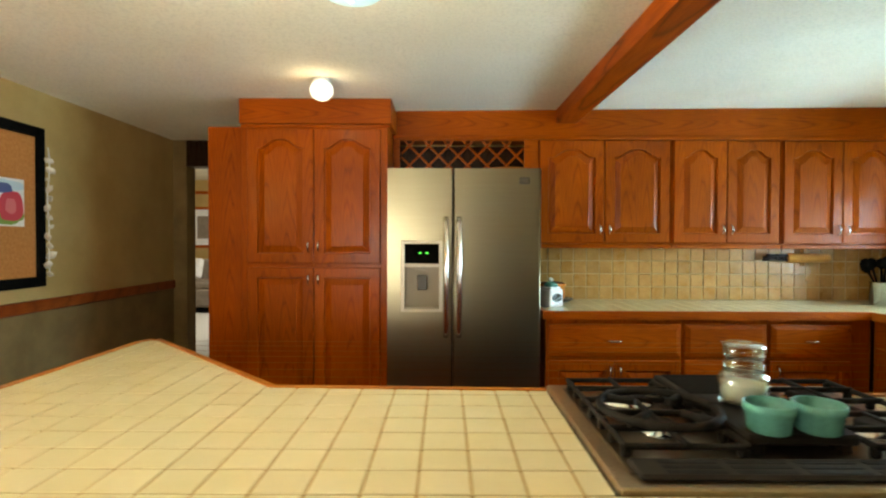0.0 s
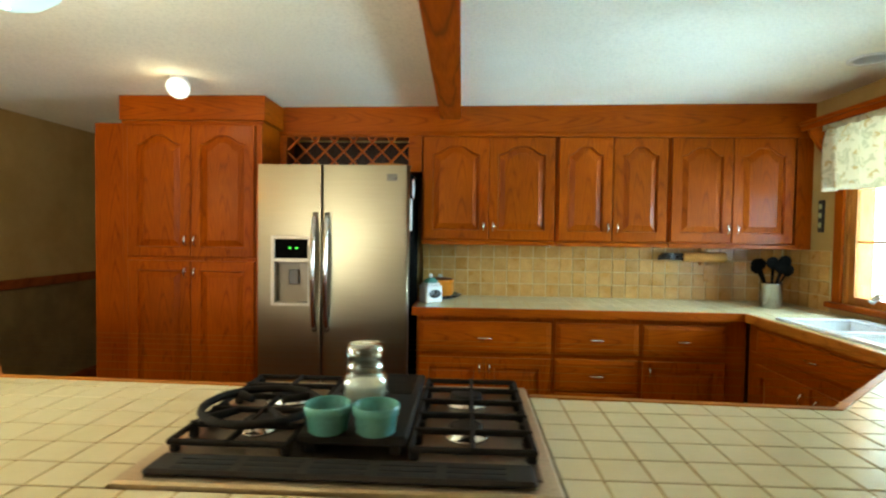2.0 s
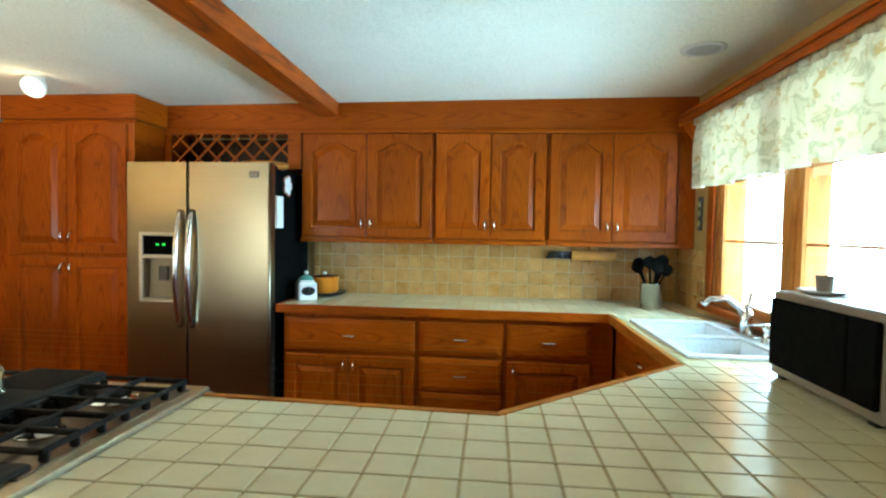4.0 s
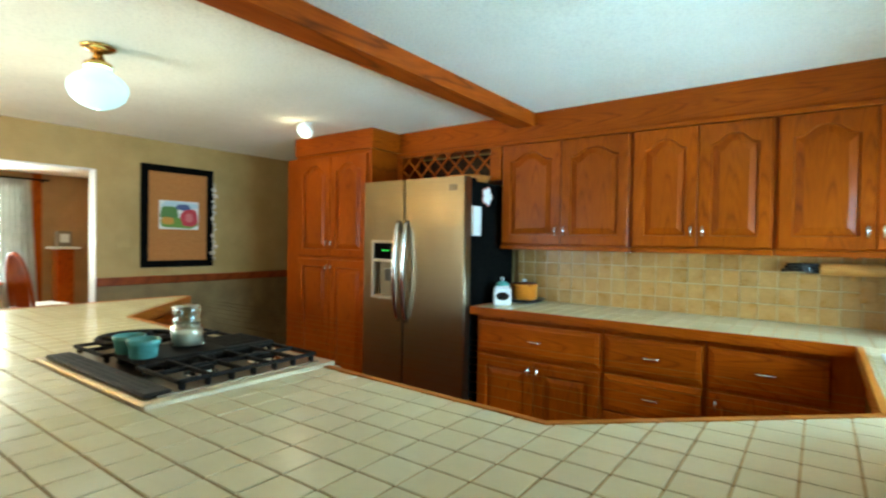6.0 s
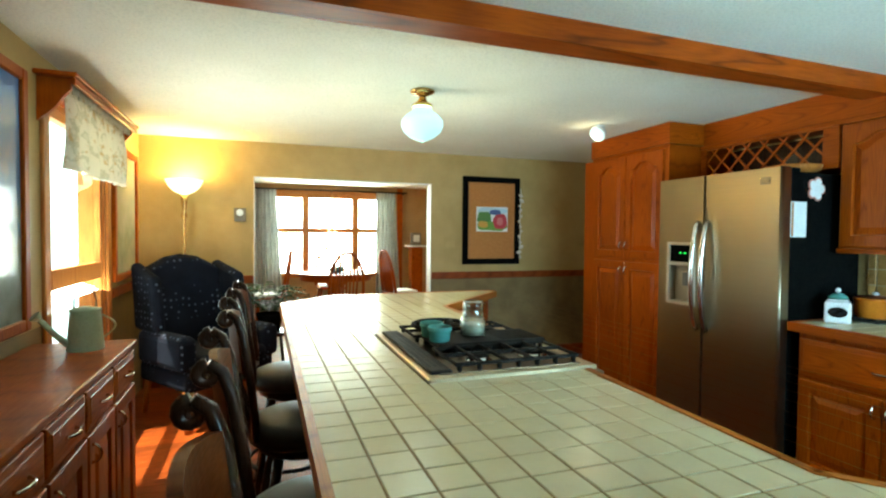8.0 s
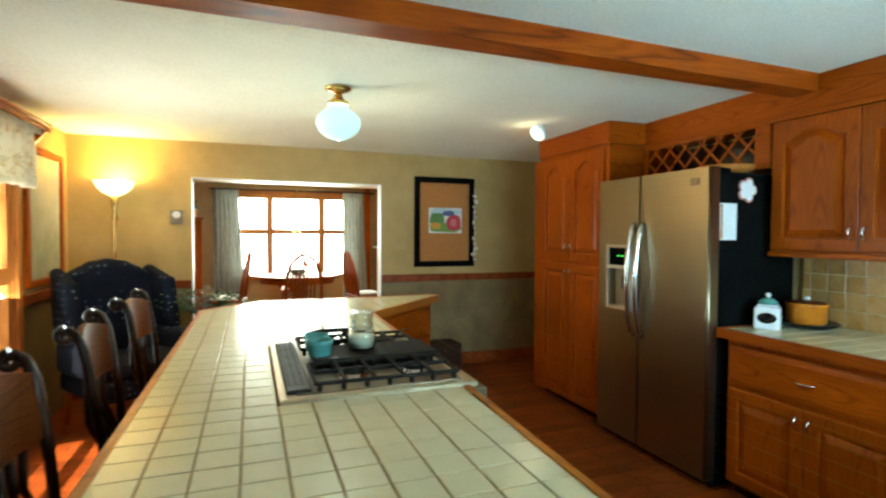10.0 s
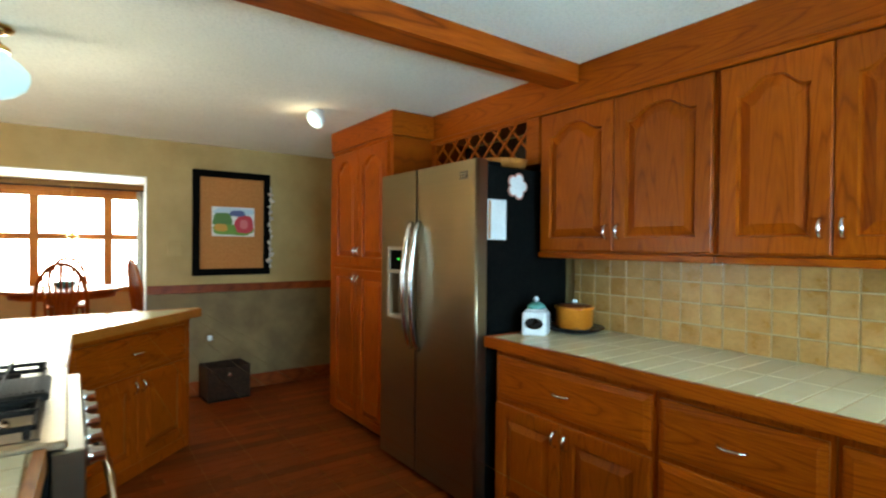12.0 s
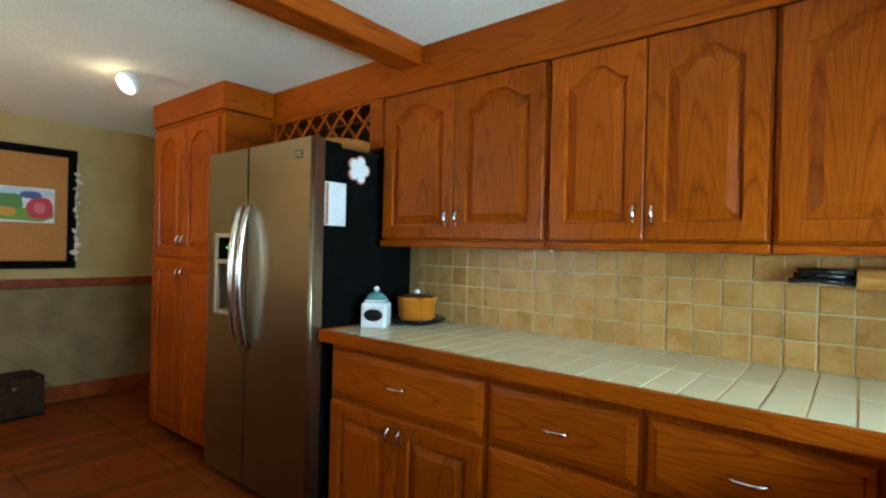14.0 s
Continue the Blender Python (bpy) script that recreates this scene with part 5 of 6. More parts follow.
for p, q in zip(vs, vs[1:]):
    for i in range(4):
        b.faces.new((p[i], q[i], q[(i + 1) % 4], p[(i + 1) % 4])).smooth = False
b.faces.new(vs[0])
b.faces.new(vs[-1][::-1])
bmesh.ops.recalc_face_normals(b, faces=b.faces[:])
part("crest_rail", b, crest_wood, stool, "glossy walnut crest rail")
for k in range(5):
    x = -0.12 + 0.06 * k
    part("spindle", tube(bmesh.new(), [(x * 0.9, 0.0, 0.675), (x, -0.05, 0.80), (x, -0.055 - 0.01 * math.cos(k - 2), 0.905)], 0.010, 8), dark_wood, stool)
part("lower_rail", tube(bmesh.new(), [(-0.165, 0.0, 0.685), (0, -0.02, 0.685), (0.165, 0.0, 0.685)], 0.014, 8), dark_wood, stool)
part("seat", lathe(bmesh.new(), [(0.15, 0.605), (0.19, 0.612), (0.20, 0.640), (0.19, 0.672), (0.15, 0.690), (0.08, 0.699), (0.005, 0.702)], 28, 0, 0.17), leather, stool, "round dark leather cushion")
part("swivel", lathe(bmesh.new(), [(0.10, 0.545), (0.10, 0.57), (0.155, 0.575), (0.155, 0.6045)], 24, 0, 0.17), dark_wood, stool)
for sx in (-1, 1):
    for sy in (-1, 1):
        part("leg", tube(bmesh.new(), [(sx * 0.09, 0.17 + sy * 0.09, 0.56), (sx * 0.13, 0.17 + sy * 0.13, 0.30), (sx * 0.174, 0.17 + sy * 0.174, FLOOR)], [0.020, 0.018, 0.014], 8), dark_wood, stool)
part("foot_ring", tube(bmesh.new(), [(0.20 * math.cos(a), 0.17 + 0.20 * math.sin(a), 0.24) for a in (2 * math.pi * i / 28 for i in range(29))], 0.010, 8), black_iron, stool)
for x in (1.67, 0.98, 0.27):
    copy_thing(stool, pose(x, 1.03, 0, 0, 0, random.uniform(-4, 4)))

buf = thing("buffet", (1.72, 0.515, 0), "long oak buffet with drawers and doors", "buffet", "", 180)
BL = 1.43
part("body", boxed(0.02, BL - 0.02, 0.02, 0.39, 0.08, 0.852, bev=0.002), oak_z, buf)
part("top", boxed(0, BL, -0.002, 0.40, 0.853, 0.88, bev=0.006, seg=2), oak_x, buf, "polished reddish oak top")
part("plinth", boxed(0.04, BL - 0.04, 0.04, 0.38, FLOOR, 0.0795), oak_x, buf)
items = []
for k in range(4):
    x0 = 0.04 + k * 0.342
    items += [("drawer", x0, x0 + 0.325, 0.70, 0.838, 0, 0), ("door", x0, x0 + 0.325, 0.10, 0.688, x0 + 0.03, 0.62)]
fronts(buf, items, 0.0)
wc = thing("watering_can", (0.475, 0.365, 0.8805), "sage green metal watering can on the buffet", "watering can", "", -62)
part("body", lathe(bmesh.new(), [(0.066, 0.0), (0.068, 0.004), (0.055, 0.158), (0.058, 0.164), (0.058, 0.170), (0.020, 0.180)], 24), mint, wc)
part("spout", tube(bmesh.new(), [(0.060, 0, 0.03), (0.10, 0, 0.07), (0.155, 0, 0.145)], [0.016, 0.012, 0.010], 10), mint, wc)
rose = lathe(bmesh.new(), [(0.010, 0.0), (0.024, 0.02), (0.022, 0.024)], 14)
rose.transform(pose(0.153, 0, 0.142, 0, 45, 0))
part("rose", rose, mint, wc)
part("handle", tube(bmesh.new(), arc_pts(13, lambda u: (0.040 * math.cos(math.pi * u), 0, 0.168 + 0.10 * math.sin(math.pi * u) ** 0.7)), 0.0035, 8), chrome, wc)
part("back_handle", tube(bmesh.new(), arc_pts(11, lambda u: (-0.06 - 0.05 * math.sin(math.pi * u), 0, 0.04 + 0.10 * u)), 0.004, 8), mint, wc)


def framed_picture(loc, rz, w, h, wood, tones, label):
    """Framed landscape print of soft colour bands under glass."""
    f = thing("framed_picture", loc, label, "picture", "", rz)
    b = bmesh.new()
    c = 0.05
    for a in ((-w / 2, -w / 2 + c, -h / 2, h / 2), (w / 2 - c, w / 2, -h / 2, h / 2), (-w / 2 + c, w / 2 - c, -h / 2, -h / 2 + c), (-w / 2 + c, w / 2 - c, h / 2 - c, h / 2)):
        box(b, a[0], a[1], -0.03, -0.001, a[2], a[3], bev=0.005)
    part("frame_rail", b, wood, f)
    m, t, s = graph("print_%s" % label.split()[0])
    v = coords(t, (1, 1, 1), False)
    sep = node(t, "SeparateXYZ", [(0, v)])
    n = node(t, "TexNoise", [(0, v)], i2=6.0, i3=5.0)
    add = node(t, "Math", [(0, sep.outputs[2]), (1, n.outputs[0])])
    r = node(t, "MapRange", [(0, add.outputs[0])], i1=-h / 2 + 0.4, i2=h / 2 + 0.6)
    t.links.new(ramp(t, r.outputs[0], tones), s.inputs["Base Color"])
    s.inputs["Roughness"].default_value = 0.12
    part("print", boxed(-w / 2 + c, w / 2 - c, -0.014, -0.004, -h / 2 + c, h / 2 - c), m, f)
    return f


framed_picture((0.72, SOUTH, 1.50), 180, 0.78, 1.10, oak_z, [(0.0, (0.16, 0.15, 0.10)), (0.35, (0.32, 0.33, 0.28)), (0.6, (0.16, 0.26, 0.42)), (1.0, (0.10, 0.20, 0.42))], "blue seascape print in an oak frame")
framed_picture((-1.40, SOUTH, 1.50), 180, 0.70, 0.95, oak_z, [(0.0, (0.46, 0.42, 0.30)), (0.3, (0.30, 0.32, 0.22)), (0.55, (0.40, 0.40, 0.34)), (1.0, (0.52, 0.46, 0.30))], "faded garden print in an oak frame")

tl = thing("floor_lamp", (-1.77, 0.46, FLOOR - 0.025), "brass torchiere floor lamp, lit", "floor lamp")
part("base", lathe(bmesh.new(), [(0.13, 0.0), (0.13, 0.012), (0.06, 0.03), (0.018, 0.05)], 28), brass, tl)
part("pole", lathe(bmesh.new(), [(0.012, 0.0505), (0.012, 0.9), (0.022, 0.92), (0.012, 0.95), (0.012, 1.45), (0.026, 1.48), (0.014, 1.53), (0.024, 1.60), (0.030, 1.66)], 16), brass, tl)
bw = part("bowl", lathe(bmesh.new(), [(0.028, 1.665), (0.080, 1.69), (0.120, 1.73), (0.145, 1.785), (0.140, 1.785), (0.112, 1.735), (0.075, 1.70), (0.004, 1.68)], 32, cap=False), bowl_glow, tl, "glowing amber glass bowl")
bw.visible_shadow = False


def soft(x0, x1, y0, y1, z0, z1, r):
    return boxed(x0, x1, y0, y1, z0, z1, bev=r, seg=3)


wing = thing("wing_chair", (-1.18, 0.68, FLOOR), "navy flecked wing chair on curved wooden legs", "armchair", "", 126)
part("seat_base", soft(-0.34, 0.34, -0.33, 0.30, 0.26, 0.40, 0.03), navy, wing)
part("seat_cushion", soft(-0.27, 0.27, -0.36, 0.20, 0.401, 0.50, 0.04), navy, wing)
bk2 = soft(-0.30, 0.30, 0.20, 0.34, 0.36, 1.16, 0.055)
bmesh.ops.subdivide_edges(bk2, edges=bk2.edges[:], cuts=3, use_grid_fill=True)
for v in bk2.verts:
    if v.co.z > 0.9:
        v.co.z -= 0.13 * (v.co.x / 0.30) ** 2 * (v.co.z - 0.9) / 0.26
    v.co.y += 0.12 * max(0, v.co.z - 0.4)
part("backrest", bk2, navy, wing)
for s in (-1, 1):
    wg = soft(min(s * 0.27, s * 0.36), max(s * 0.27, s * 0.36), 0.0, 0.34, 0.62, 1.10, 0.04)
    for v in wg.verts:
        v.co.y += 0.10 * max(0, v.co.z - 0.4)
        if v.co.z < 0.8:
            v.co.y -= 0.02
        if v.co.z > 0.9 and v.co.y < 0.2:
            v.co.z -= 0.08
        v.co.x += s * 0.05 * (0.34 - v.co.y)
    part("wing", wg, navy, wing)
    part("arm", soft(min(s * 0.26, s * 0.39), max(s * 0.26, s * 0.39), -0.34, 0.24, 0.40, 0.64, 0.05), navy, wing)
    part("front_leg", tube(bmesh.new(), [(s * 0.30, -0.28, 0.262), (s * 0.325, -0.315, 0.19), (s * 0.315, -0.30, 0.08), (s * 0.33, -0.33, 0.0)], [0.035, 0.034, 0.017, 0.026], 10), pine, wing, "curved orange wooden leg")
    part("back_leg", tube(bmesh.new(), [(s * 0.29, 0.27, 0.262), (s * 0.29, 0.33, 0.0)], [0.026, 0.018], 8), pine, wing)

# plant on a low stand
st = thing("plant_stand", (-1.58, 1.13, FLOOR), "dark round plant stand", "plant stand")
part("top", lathe(bmesh.new(), [(0.15, 0.47), (0.16, 0.48), (0.155, 0.50)], 24), dark_wood, st)
for i in range(3):
    a = 2.1 * i
    part("leg", tube(bmesh.new(), [(0.10 * math.cos(a), 0.10 * math.sin(a), 0.469), (0.15 * math.cos(a), 0.15 * math.sin(a), 0.0)], 0.014, 8), dark_wood, st)
pl = thing("potted_fern", (-1.58, 1.13, FLOOR + 0.5005), "leafy green fern in a dark pot", "plant")
part("pot", lathe(bmesh.new(), [(0.08, 0), (0.10, 0.10), (0.115, 0.15), (0.105, 0.15), (0.095, 0.13)], 24), black_case, pl)
random.seed(21)
fern = bmesh.new()
for i in range(46):
    a, l, rise = random.uniform(0, 6.283), random.uniform(0.18, 0.36), random.uniform(0.10, 0.26)
    prev = None
    for k in range(9):
        u = k / 8
        c = Vector((math.cos(a) * l * u, math.sin(a) * l * u, 0.13 + rise * math.sin(u * 2.3) + 0.02))
        side = Vector((-math.sin(a), math.cos(a), 0))
        wv = 0.042 * math.sin(math.pi * min(1, 0.15 + u * 0.85)) * random.uniform(0.7, 1.2)
        if k:
            for s in (-1, 1):
                q = [fern.verts.new(c), fern.verts.new(c + side * s * wv + Vector((math.cos(a), math.sin(a), 0)) * 0.02 - Vector((0, 0, 0.012))), fern.verts.new(c + side * s * wv * 0.6 + Vector((math.cos(a), math.sin(a), 0)) * 0.036), fern.verts.new(c + Vector((math.cos(a), math.sin(a), 0)) * 0.016)]
                fern.faces.new(q)
part("foliage", fern, leaf_green, pl)


# ---- dining room ----
tb = thing("dining_table", (-4.75, 2.12, FLOOR), "round oak pedestal dining table", "table")
part("top", lathe(bmesh.new(), [(0.60, 0.715), (0.62, 0.725), (0.62, 0.745), (0.60, 0.75)], 40), oak_x, tb)
part("apron", lathe(bmesh.new(), [(0.52, 0.64), (0.52, 0.7145)], 36), oak_x, tb)
part("pedestal", lathe(bmesh.new(), [(0.06, 0.06), (0.10, 0.20), (0.07, 0.35), (0.09, 0.50), (0.20, 0.6395)], 24), oak_z, tb)
for i in range(4):
    a = math.pi / 4 + i * math.pi / 2
    part("foot", tube(bmesh.new(), [(0.05 * math.cos(a), 0.05 * math.sin(a), 0.14), (0.25 * math.cos(a), 0.25 * math.sin(a), 0.09), (0.42 * math.cos(a), 0.42 * math.sin(a), 0.03)], [0.045, 0.035, 0.03], 8), oak_x, tb)

dc = thing("dining_chair", (-3.86, 2.10, FLOOR), "oak bow-back dining chair with spindles", "chair", "chairs round the dining table", 90)
part("seat", soft(-0.22, 0.22, -0.22, 0.22, 0.42, 0.455, 0.012), oak_x, dc)
part("seat_pad", soft(-0.19, 0.19, -0.19, 0.19, 0.4555, 0.485, 0.012), paper, dc, "pale seat pad")
part("bow", tube(bmesh.new(), arc_pts(19, lambda u: (-0.22 * math.cos(math.pi * u), -0.19 - 0.10 * math.sin(math.pi * u) ** 0.6, 0.455 + 0.62 * math.sin(math.pi * u) ** 0.6)), 0.021, 8), oak_z, dc)
for k in range(7):
    x = -0.15 + 0.05 * k
    zt = 0.455 + 0.64 * (1 - (x / 0.22) ** 2) ** 0.3
    part("spindle", tube(bmesh.new(), [(x * 0.8, -0.19, 0.4555), (x, -0.27, zt - 0.02)], [0.012, 0.010], 6, 1.6), oak_z, dc)
for sx in (-1, 1):
    for sy in (-1, 1):
        part("leg", tube(bmesh.new(), [(sx * 0.16, sy * 0.16, 0.42), (sx * 0.19, sy * 0.19, 0.2), (sx * 0.21, sy * 0.21, 0.0)], [0.018, 0.022, 0.014], 8), oak_z, dc)
for x, y, r in ((-4.55, 1.18, 172), (-4.55, 3.06, 12), (-5.62, 2.15, -90)):
    copy_thing(dc, pose(x, y, FLOOR, 0, 0, r))
bowl = lathe(bmesh.new(), [(0.05, 0), (0.10, 0.02), (0.13, 0.075), (0.125, 0.075), (0.09, 0.025)], 24)
single("serving_bowl", bowl, teal, "blue-green bowl on the dining table", "bowl", loc=(-4.7, 2.12, FLOOR + 0.7505))
wh = thing("hanging_ornament", (-5.85, 2.20, 0), "brass hanging ornament before the bay window", "ornament")
part("chain", tube(bmesh.new(), [(0, 0, CEIL - 0.001), (0, 0, 1.52)], 0.004, 6), brass, wh)
part("body", lathe(bmesh.new(), [(0.004, 1.34), (0.05, 1.39), (0.09, 1.41), (0.05, 1.43), (0.02, 1.47), (0.01, 1.52)], 20), brass, wh)
part("arms", tube(bmesh.new(), [(0, -0.14, 1.52), (0, -0.07, 1.49), (0, 0, 1.50), (0, 0.07, 1.49), (0, 0.14, 1.52)], 0.006, 6), brass, wh)


def drape(name, loc, rz, w, h, label):
    b = bmesh.new()
    n, m = 60, 10
    g = []
    for j in range(m + 1):
        u = j / m
        g.append([b.verts.new((w * (i / n) * (0.8 + 0.25 * u), 0.03 * math.sin(i * 0.62) * (0.6 + 0.5 * u) + 0.01 * noise.noise((i * 0.2, u * 3, 0)), h * (1 - u))) for i in range(n + 1)])
    for p, q in zip(g, g[1:]):
        for i in range(n):
            b.faces.new((p[i], p[i + 1], q[i + 1], q[i])).smooth = True
    ob = single(name, b, curtain_grey, label, "curtain", "dining room curtains", loc, rz)
    mod = ob.modifiers.new("thickness", "SOLIDIFY")
    mod.thickness = 0.004


drape("curtain", (-5.88, 0.93, 0.02), 90, 0.46, 2.06, "grey-green curtain hung to the floor")
drape("curtain", (-5.88, 2.96, 0.02), 90, 0.42, 2.06, "grey-green curtain hung to the floor")
rod = thing("curtain_rod", (-5.90, 2.2, 2.09), "dark metal curtain rod on brackets", "curtain rod")
part("rod", tube(bmesh.new(), [(0, -1.32, 0), (0, 1.32, 0)], 0.012, 8), black_iron, rod)
for y in (-1.25, 0.0, 1.25):
    part("bracket", boxed(-0.10, 0.012, y - 0.01, y + 0.01, -0.03, 0.012), black_iron, rod)
sh = thing("corner_shelf", (-5.999, 0.62, 0), "narrow wooden wall shelf column", "shelf", "", 90)
part("column", boxed(-0.14, 0.14, -0.05, 0, 0.0, 1.60, bev=0.004), oak_z, sh)
part("ledge", boxed(-0.18, 0.18, -0.20, -0.0, 1.601, 1.63, bev=0.004), oak_x, sh)
pp = thing("painted_pot", (-5.88, 0.62, 1.6305), "orange and teal flower pot with a plant", "pot")
part("pot", lathe(bmesh.new(), [(0.06, 0), (0.085, 0.12), (0.08, 0.12)], 20), amber, pp)
part("band", lathe(bmesh.new(), [(0.086, 0.121), (0.092, 0.16), (0.086, 0.16)], 20), teal, pp)
random.seed(8)
lf = bmesh.new()
for i in range(40):
    a, z = random.uniform(0, 6.28), random.uniform(0.15, 0.26)
    c = Vector((0.09 * math.cos(a) * random.random(), 0.09 * math.sin(a) * random.random(), z))
    lf.faces.new([lf.verts.new(c + Vector(random.uniform(-0.04, 0.04) for _ in range(3))) for _ in range(3)])
part("leaves", lf, leaf_green, pp)
ped = thing("pedestal_shelf", (-5.80, 3.66, 0), "wooden pedestal stand in the dining room", "stand")
part("post", boxed(-0.10, 0.10, -0.10, 0.10, 0, 1.14, bev=0.006), oak_z, ped)
part("ledge", boxed(-0.16, 0.16, -0.16, 0.16, 1.141, 1.17, bev=0.004), white_paint, ped)
ck = thing("mantel_clock", (-5.80, 3.66, 1.1705), "small pale mantel clock on the stand", "clock", "", 90)
part("case", boxed(-0.09, 0.09, -0.05, 0.05, 0, 0.22, bev=0.015, seg=2), taupe, ck)
part("face", boxed(-0.055, 0.055, -0.0535, -0.0505, 0.06, 0.18, bev=0.001), paper, ck)
structure("trim_dining", boxed(-5.998, -5.97, 3.36, 3.46, 0, CEIL - 0.002, bev=0.004), oak_z, "tall oak door casing in the dining room", "trim")

# ---- living room ----
so = thing("sofa", (-4.3, 10.1, FLOOR), "taupe sofa with loose cushions", "sofa")
part("base", soft(-1.1, 1.1, -0.45, 0.45, 0.10, 0.42, 0.04), taupe, so)
part("backrest", soft(-1.1, 1.1, 0.20, 0.48, 0.421, 0.92, 0.08), taupe, so)
for x in (-0.98, 0.98):
    part("arm", soft(x - 0.14, x + 0.14, -0.45, 0.19, 0.4205, 0.66, 0.06), taupe, so)
for x in (-0.42, 0.42):
    part("seat_cushion", soft(x - 0.40, x + 0.40, -0.46, 0.19, 0.4215, 0.56, 0.05), taupe, so)
part("foot", boxed(-1.0, 1.0, -0.40, 0.40, 0, 0.0995), black_case, so)
cu = soft(-0.2, 0.2, -0.06, 0.06, 0, 0.38, 0.05)
cu.transform(pose(0, 0, 0, -18, 0, 0))
single("throw_pillow", cu, paper, "pale throw pillow on the sofa", "pillow", loc=(-4.25, 10.07, FLOOR + 0.575))
for x in (-5.02, -4.35):
    p = thing("framed_picture", (x, 10.8, 1.57), "matted print in a wooden frame on the living room wall", "picture", "living room pictures")
    b = bmesh.new()
    for a in ((-0.27, -0.22, -0.40, 0.40), (0.22, 0.27, -0.40, 0.40), (-0.22, 0.22, -0.40, -0.35), (-0.22, 0.22, 0.35, 0.40)):
        box(b, a[0], a[1], -0.03, -0.001, a[2], a[3])
    part("frame_rail", b, oak_z, p)
    part("mat", boxed(-0.22, 0.22, -0.012, -0.002, -0.35, 0.35), paper, p)
    part("print", boxed(-0.11, 0.11, -0.015, -0.0125, -0.22, 0.22), taupe, p)


# ---- tiles and boards ----
def tile_mesh(w, d, t, name, material, bev=0.003):
    b = bmesh.new()
    lo = [(-w / 2, -d / 2), (w / 2, -d / 2), (w / 2, d / 2), (-w / 2, d / 2)]
    rings = [[b.verts.new((x * k, y * l, z)) for x, y in lo] for k, l, z in ((1, 1, 0), (1, 1, t - bev), (1 - 2 * bev / w, 1 - 2 * bev / d, t))]
    for p, q in zip(rings, rings[1:]):
        for i in range(4):
            b.faces.new((p[i], p[(i + 1) % 4], q[(i + 1) % 4], q[i]))
    b.faces.new(rings[-1])
    me = bpy.data.meshes.new(name)
    b.to_mesh(me)
    b.free()
    me.materials.append(material)
    return me


PX, PY, GAP = 0.0935, 0.0925, 0.0052
full = tile_mesh(PX - GAP, PY - GAP, 0.0065, "tile", tile_cream, 0.0014)
odd = random.Random(4)


def tile_counter(root, poly, hole, limit, x_line=0.077, y_line=1.633):
    """Lays tiles over a counter; the first ones are objects, the rest one mesh."""
    count, rest = 0, bmesh.new()
    xs, ys = [p[0] for p in poly], [p[1] for p in poly]
    i0, i1 = math.floor((min(xs) - x_line) / PX), math.ceil((max(xs) - x_line) / PX)
    j0, j1 = math.floor((min(ys) - y_line) / PY), math.ceil((max(ys) - y_line) / PY)
    cells = [(i, j) for i in range(i0, i1) for j in range(j0, j1)]
    cells.sort(key=lambda c: abs(x_line + c[0] * PX - 1.3) + 1.2 * abs(y_line + c[1] * PY - 1.7))
    for i, j in cells:
        x0, y0 = x_line + i * PX + GAP / 2, y_line + j * PY + GAP / 2
        x1, y1 = x0 + PX - GAP, y0 + PY - GAP
        pieces = [(x0, x1, y0, y1)]
        if hole and x1 > hole[0] and x0 < hole[1] and y1 > hole[2] and y0 < hole[3]:
            pieces = [(x0, min(x1, hole[0]), y0, y1), (max(x0, hole[1]), x1, y0, y1), (x0, x1, y0, min(y1, hole[2])), (x0, x1, max(y0, hole[3]), y1)]
            pieces = [p for p in pieces if p[1] - p[0] > 0.012 and p[3] - p[2] > 0.012][:1]
        for a0, a1, c0, c1 in pieces:
            c = cut_cell(poly, a0, a1, c0, c1)
            if len(c) < 3 or abs(area(c)) < 1.2e-4:
                continue
            whole = abs(abs(area(c)) - (PX - GAP) * (PY - GAP)) < 1e-6
            z = 0.9085 + odd.uniform(0, 0.0005)
            if count < limit:
                if whole:
                    ob = new("tile", full)
                    ob.location = ((x0 + x1) / 2, (y0 + y1) / 2, z)
                    ob.parent = root
                else:
                    part("tile", prism(bmesh.new(), c, z, z + 0.0062), tile_cream, root)
                count += 1
            else:
                prism(rest, c, z, z + 0.0062)
    lines = bmesh.new()
    for j in range(j0, j1 + 1):
        y = y_line + j * PY
        c = cut_cell(poly, -9.0, 9.0, y - 0.0015, y + 0.0015)
        if len(c) > 2 and abs(area(c)) > 1e-5:
            if hole and hole[2] < y < hole[3]:
                c = cut_cell(c, -9.0, hole[0], -9.0, 9.0)
            if len(c) > 2:
                prism(lines, c, 0.9124, 0.9136)
    tagged(part("grout", lines, grout_dark, root), "dark thin joints between the tiles", "", "", "stuff")
    if rest.verts:
        tagged(part("tile_field", rest, tile_cream, root), "cream square tiles", "", "", "stuff")
    else:
        rest.free()


tile_counter(counter, PENINSULA, (SINK[0] - 0.018, SINK[1] + 0.068, SINK[2] - 0.018, SINK[3] + 0.018), 300)
PX, PY = 0.0927, 0.306
full = tile_mesh(PX - GAP, PY - GAP, 0.0065, "tile", tile_cream, 0.0014)
tile_counter(back_counter, BACK, None, 200, 2.541, 3.778)

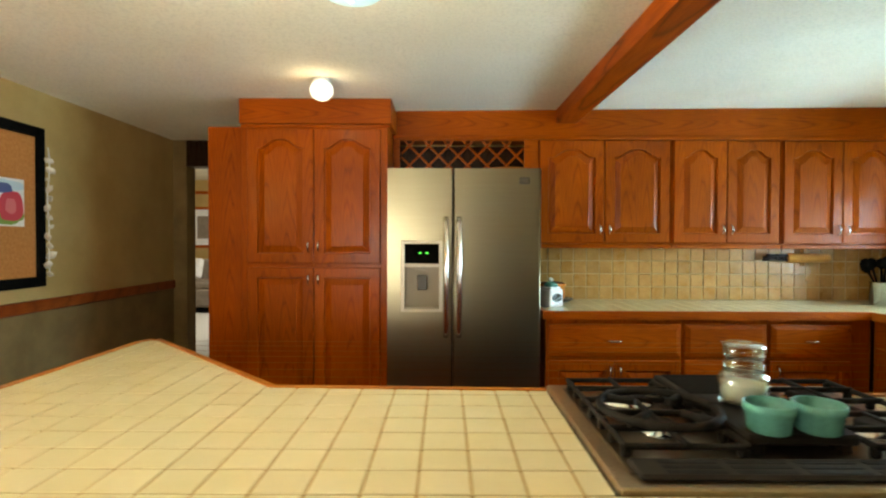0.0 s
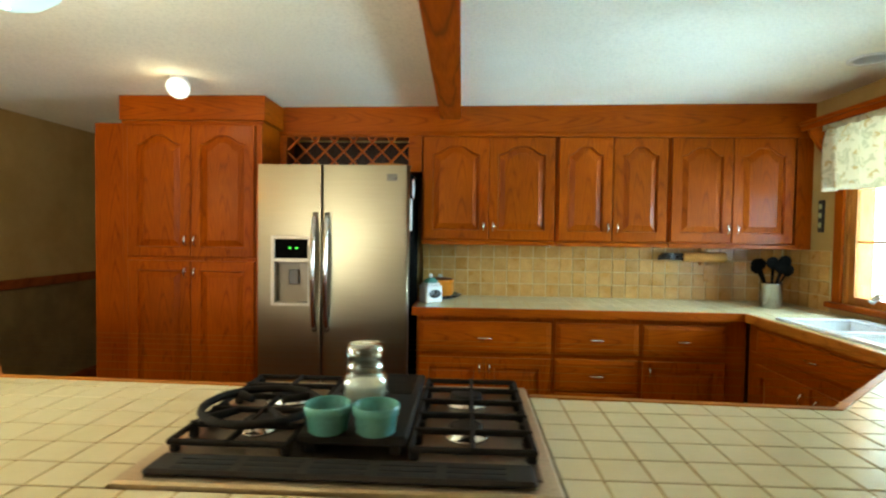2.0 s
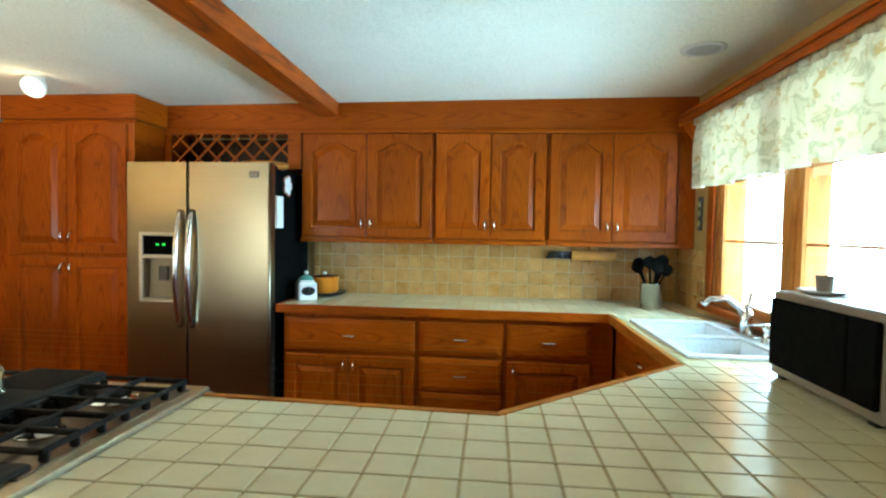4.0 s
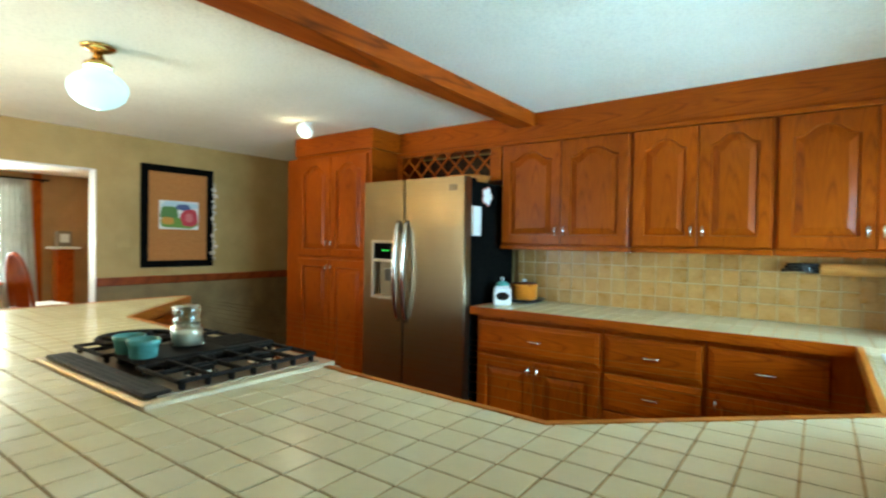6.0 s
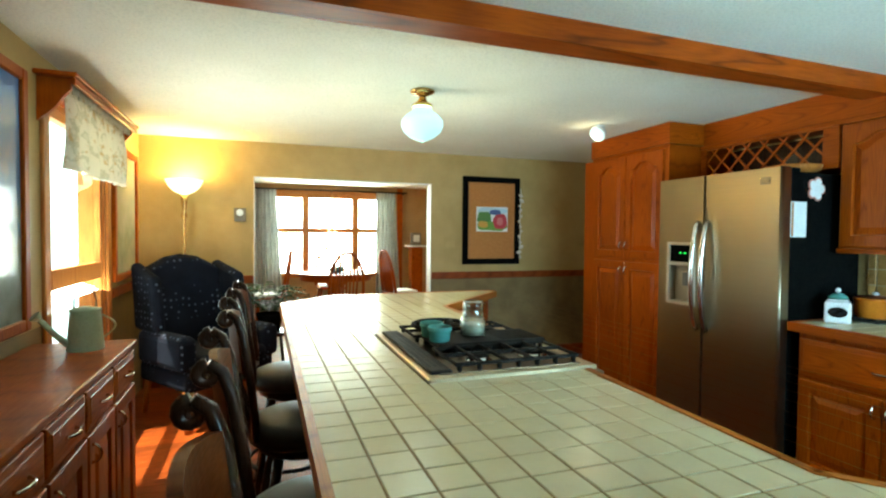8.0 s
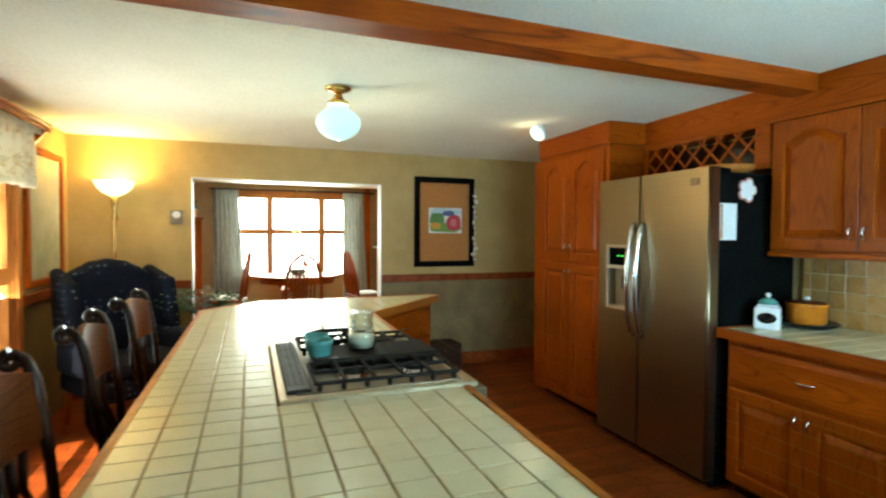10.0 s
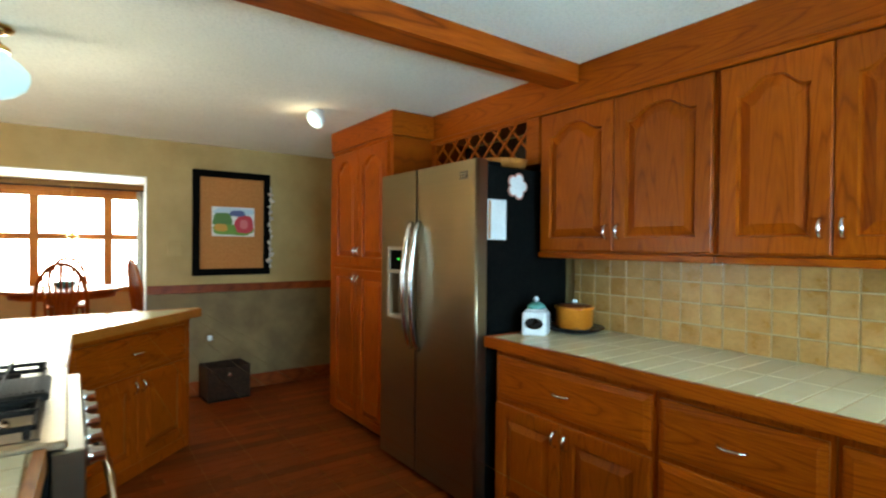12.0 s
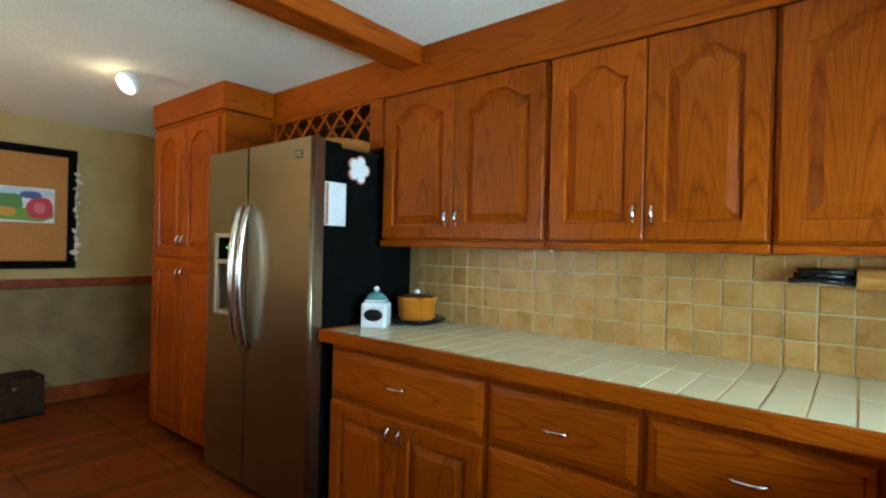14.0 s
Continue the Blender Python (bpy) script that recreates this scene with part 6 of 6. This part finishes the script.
# backsplash
splash = structure("backsplash", boxed(1.0, RIGHT - 0.001, 4.388, 4.399, 0.9155, 1.287), grout_pale, "tan tiled backsplash with pale grout", "backsplash")
ST = 0.0927
for i in range(0, 29):
    for j in range(4):
        x0, z0 = 0.957 + i * ST, 0.9195 + j * ST
        x1, z1 = x0 + ST - 0.006, min(z0 + ST - 0.006, 1.286)
        x0, z0, x1 = max(x0, 1.001), max(z0, 0.917), min(x1, RIGHT - 0.012)
        if x1 - x0 < 0.02:
            continue
        me = tile_mesh(x1 - x0, z1 - z0, 0.006, "tile", tile_splash, 0.0025)
        ob = new("tile", me)
        ob.parent = splash
        ob.matrix_basis = pose((x0 + x1) / 2, 4.3885, (z0 + z1) / 2, 90, 0, 0)
splash_2 = structure("backsplash_2", boxed(RIGHT - 0.008, RIGHT - 0.0005, 3.90, 4.387, 0.9155, 1.287), grout_pale, "tan tiled backsplash on the window wall", "backsplash")
for i in range(5):
    for j in range(4):
        y0, z0 = 3.902 + i * ST, 0.9195 + j * ST
        z1 = min(z0 + ST - 0.006, 1.286)
        z0 = max(z0, 0.917)
        ob = new("tile", tile_mesh(ST - 0.006, z1 - z0, 0.006, "tile", tile_splash, 0.0025))
        ob.parent = splash_2
        ob.matrix_basis = pose(RIGHT - 0.0082, y0 + ST / 2, (z0 + z1) / 2, 90, 0, -90)

# floor boards, laid north to south
BWID = 0.083
odd = random.Random(9)
floor_ob = bpy.data.objects["floor"]
boards = {}
for ln in (0.8, 1.1, 1.4):
    boards[ln] = tile_mesh(BWID - 0.0012, ln - 0.0012, 0.012, "floorboard", floor_wood, 0.0012)
count, rest = 0, bmesh.new()
n = int((RIGHT - LEFT) / BWID)
for i in range(n + 1):
    x = LEFT + (i + 0.5) * BWID
    if x + BWID / 2 > RIGHT:
        break
    y = SOUTH - odd.random() * 0.7
    while y < 5.2:
        ln = odd.choice((0.8, 1.1, 1.4))
        y0, y1 = max(y, SOUTH), min(y + ln, 5.24)
        if y1 - y0 > 0.03:
            seen = x < 1.2 and count < 300
            if seen and y >= SOUTH and y + ln <= 5.24:
                ob = new("floorboard", boards[ln])
                ob.location, ob.parent = (x, y + ln / 2, FLOOR - 0.012), floor_ob
                count += 1
            elif seen:
                me = tile_mesh(BWID - 0.0012, y1 - y0 - 0.0012, 0.012, "floorboard", floor_wood, 0.0012)
                ob = new("floorboard", me)
                ob.location, ob.parent = (x, (y0 + y1) / 2, FLOOR - 0.012), floor_ob
                count += 1
            else:
                box(rest, x - BWID / 2 + 0.0006, x + BWID / 2 - 0.0006, y0, y1 - 0.0012, FLOOR - 0.012, FLOOR)
        y += ln
tagged(part("floorboards", rest, floor_wood, floor_ob), "red oak floorboards", "", "", "stuff")
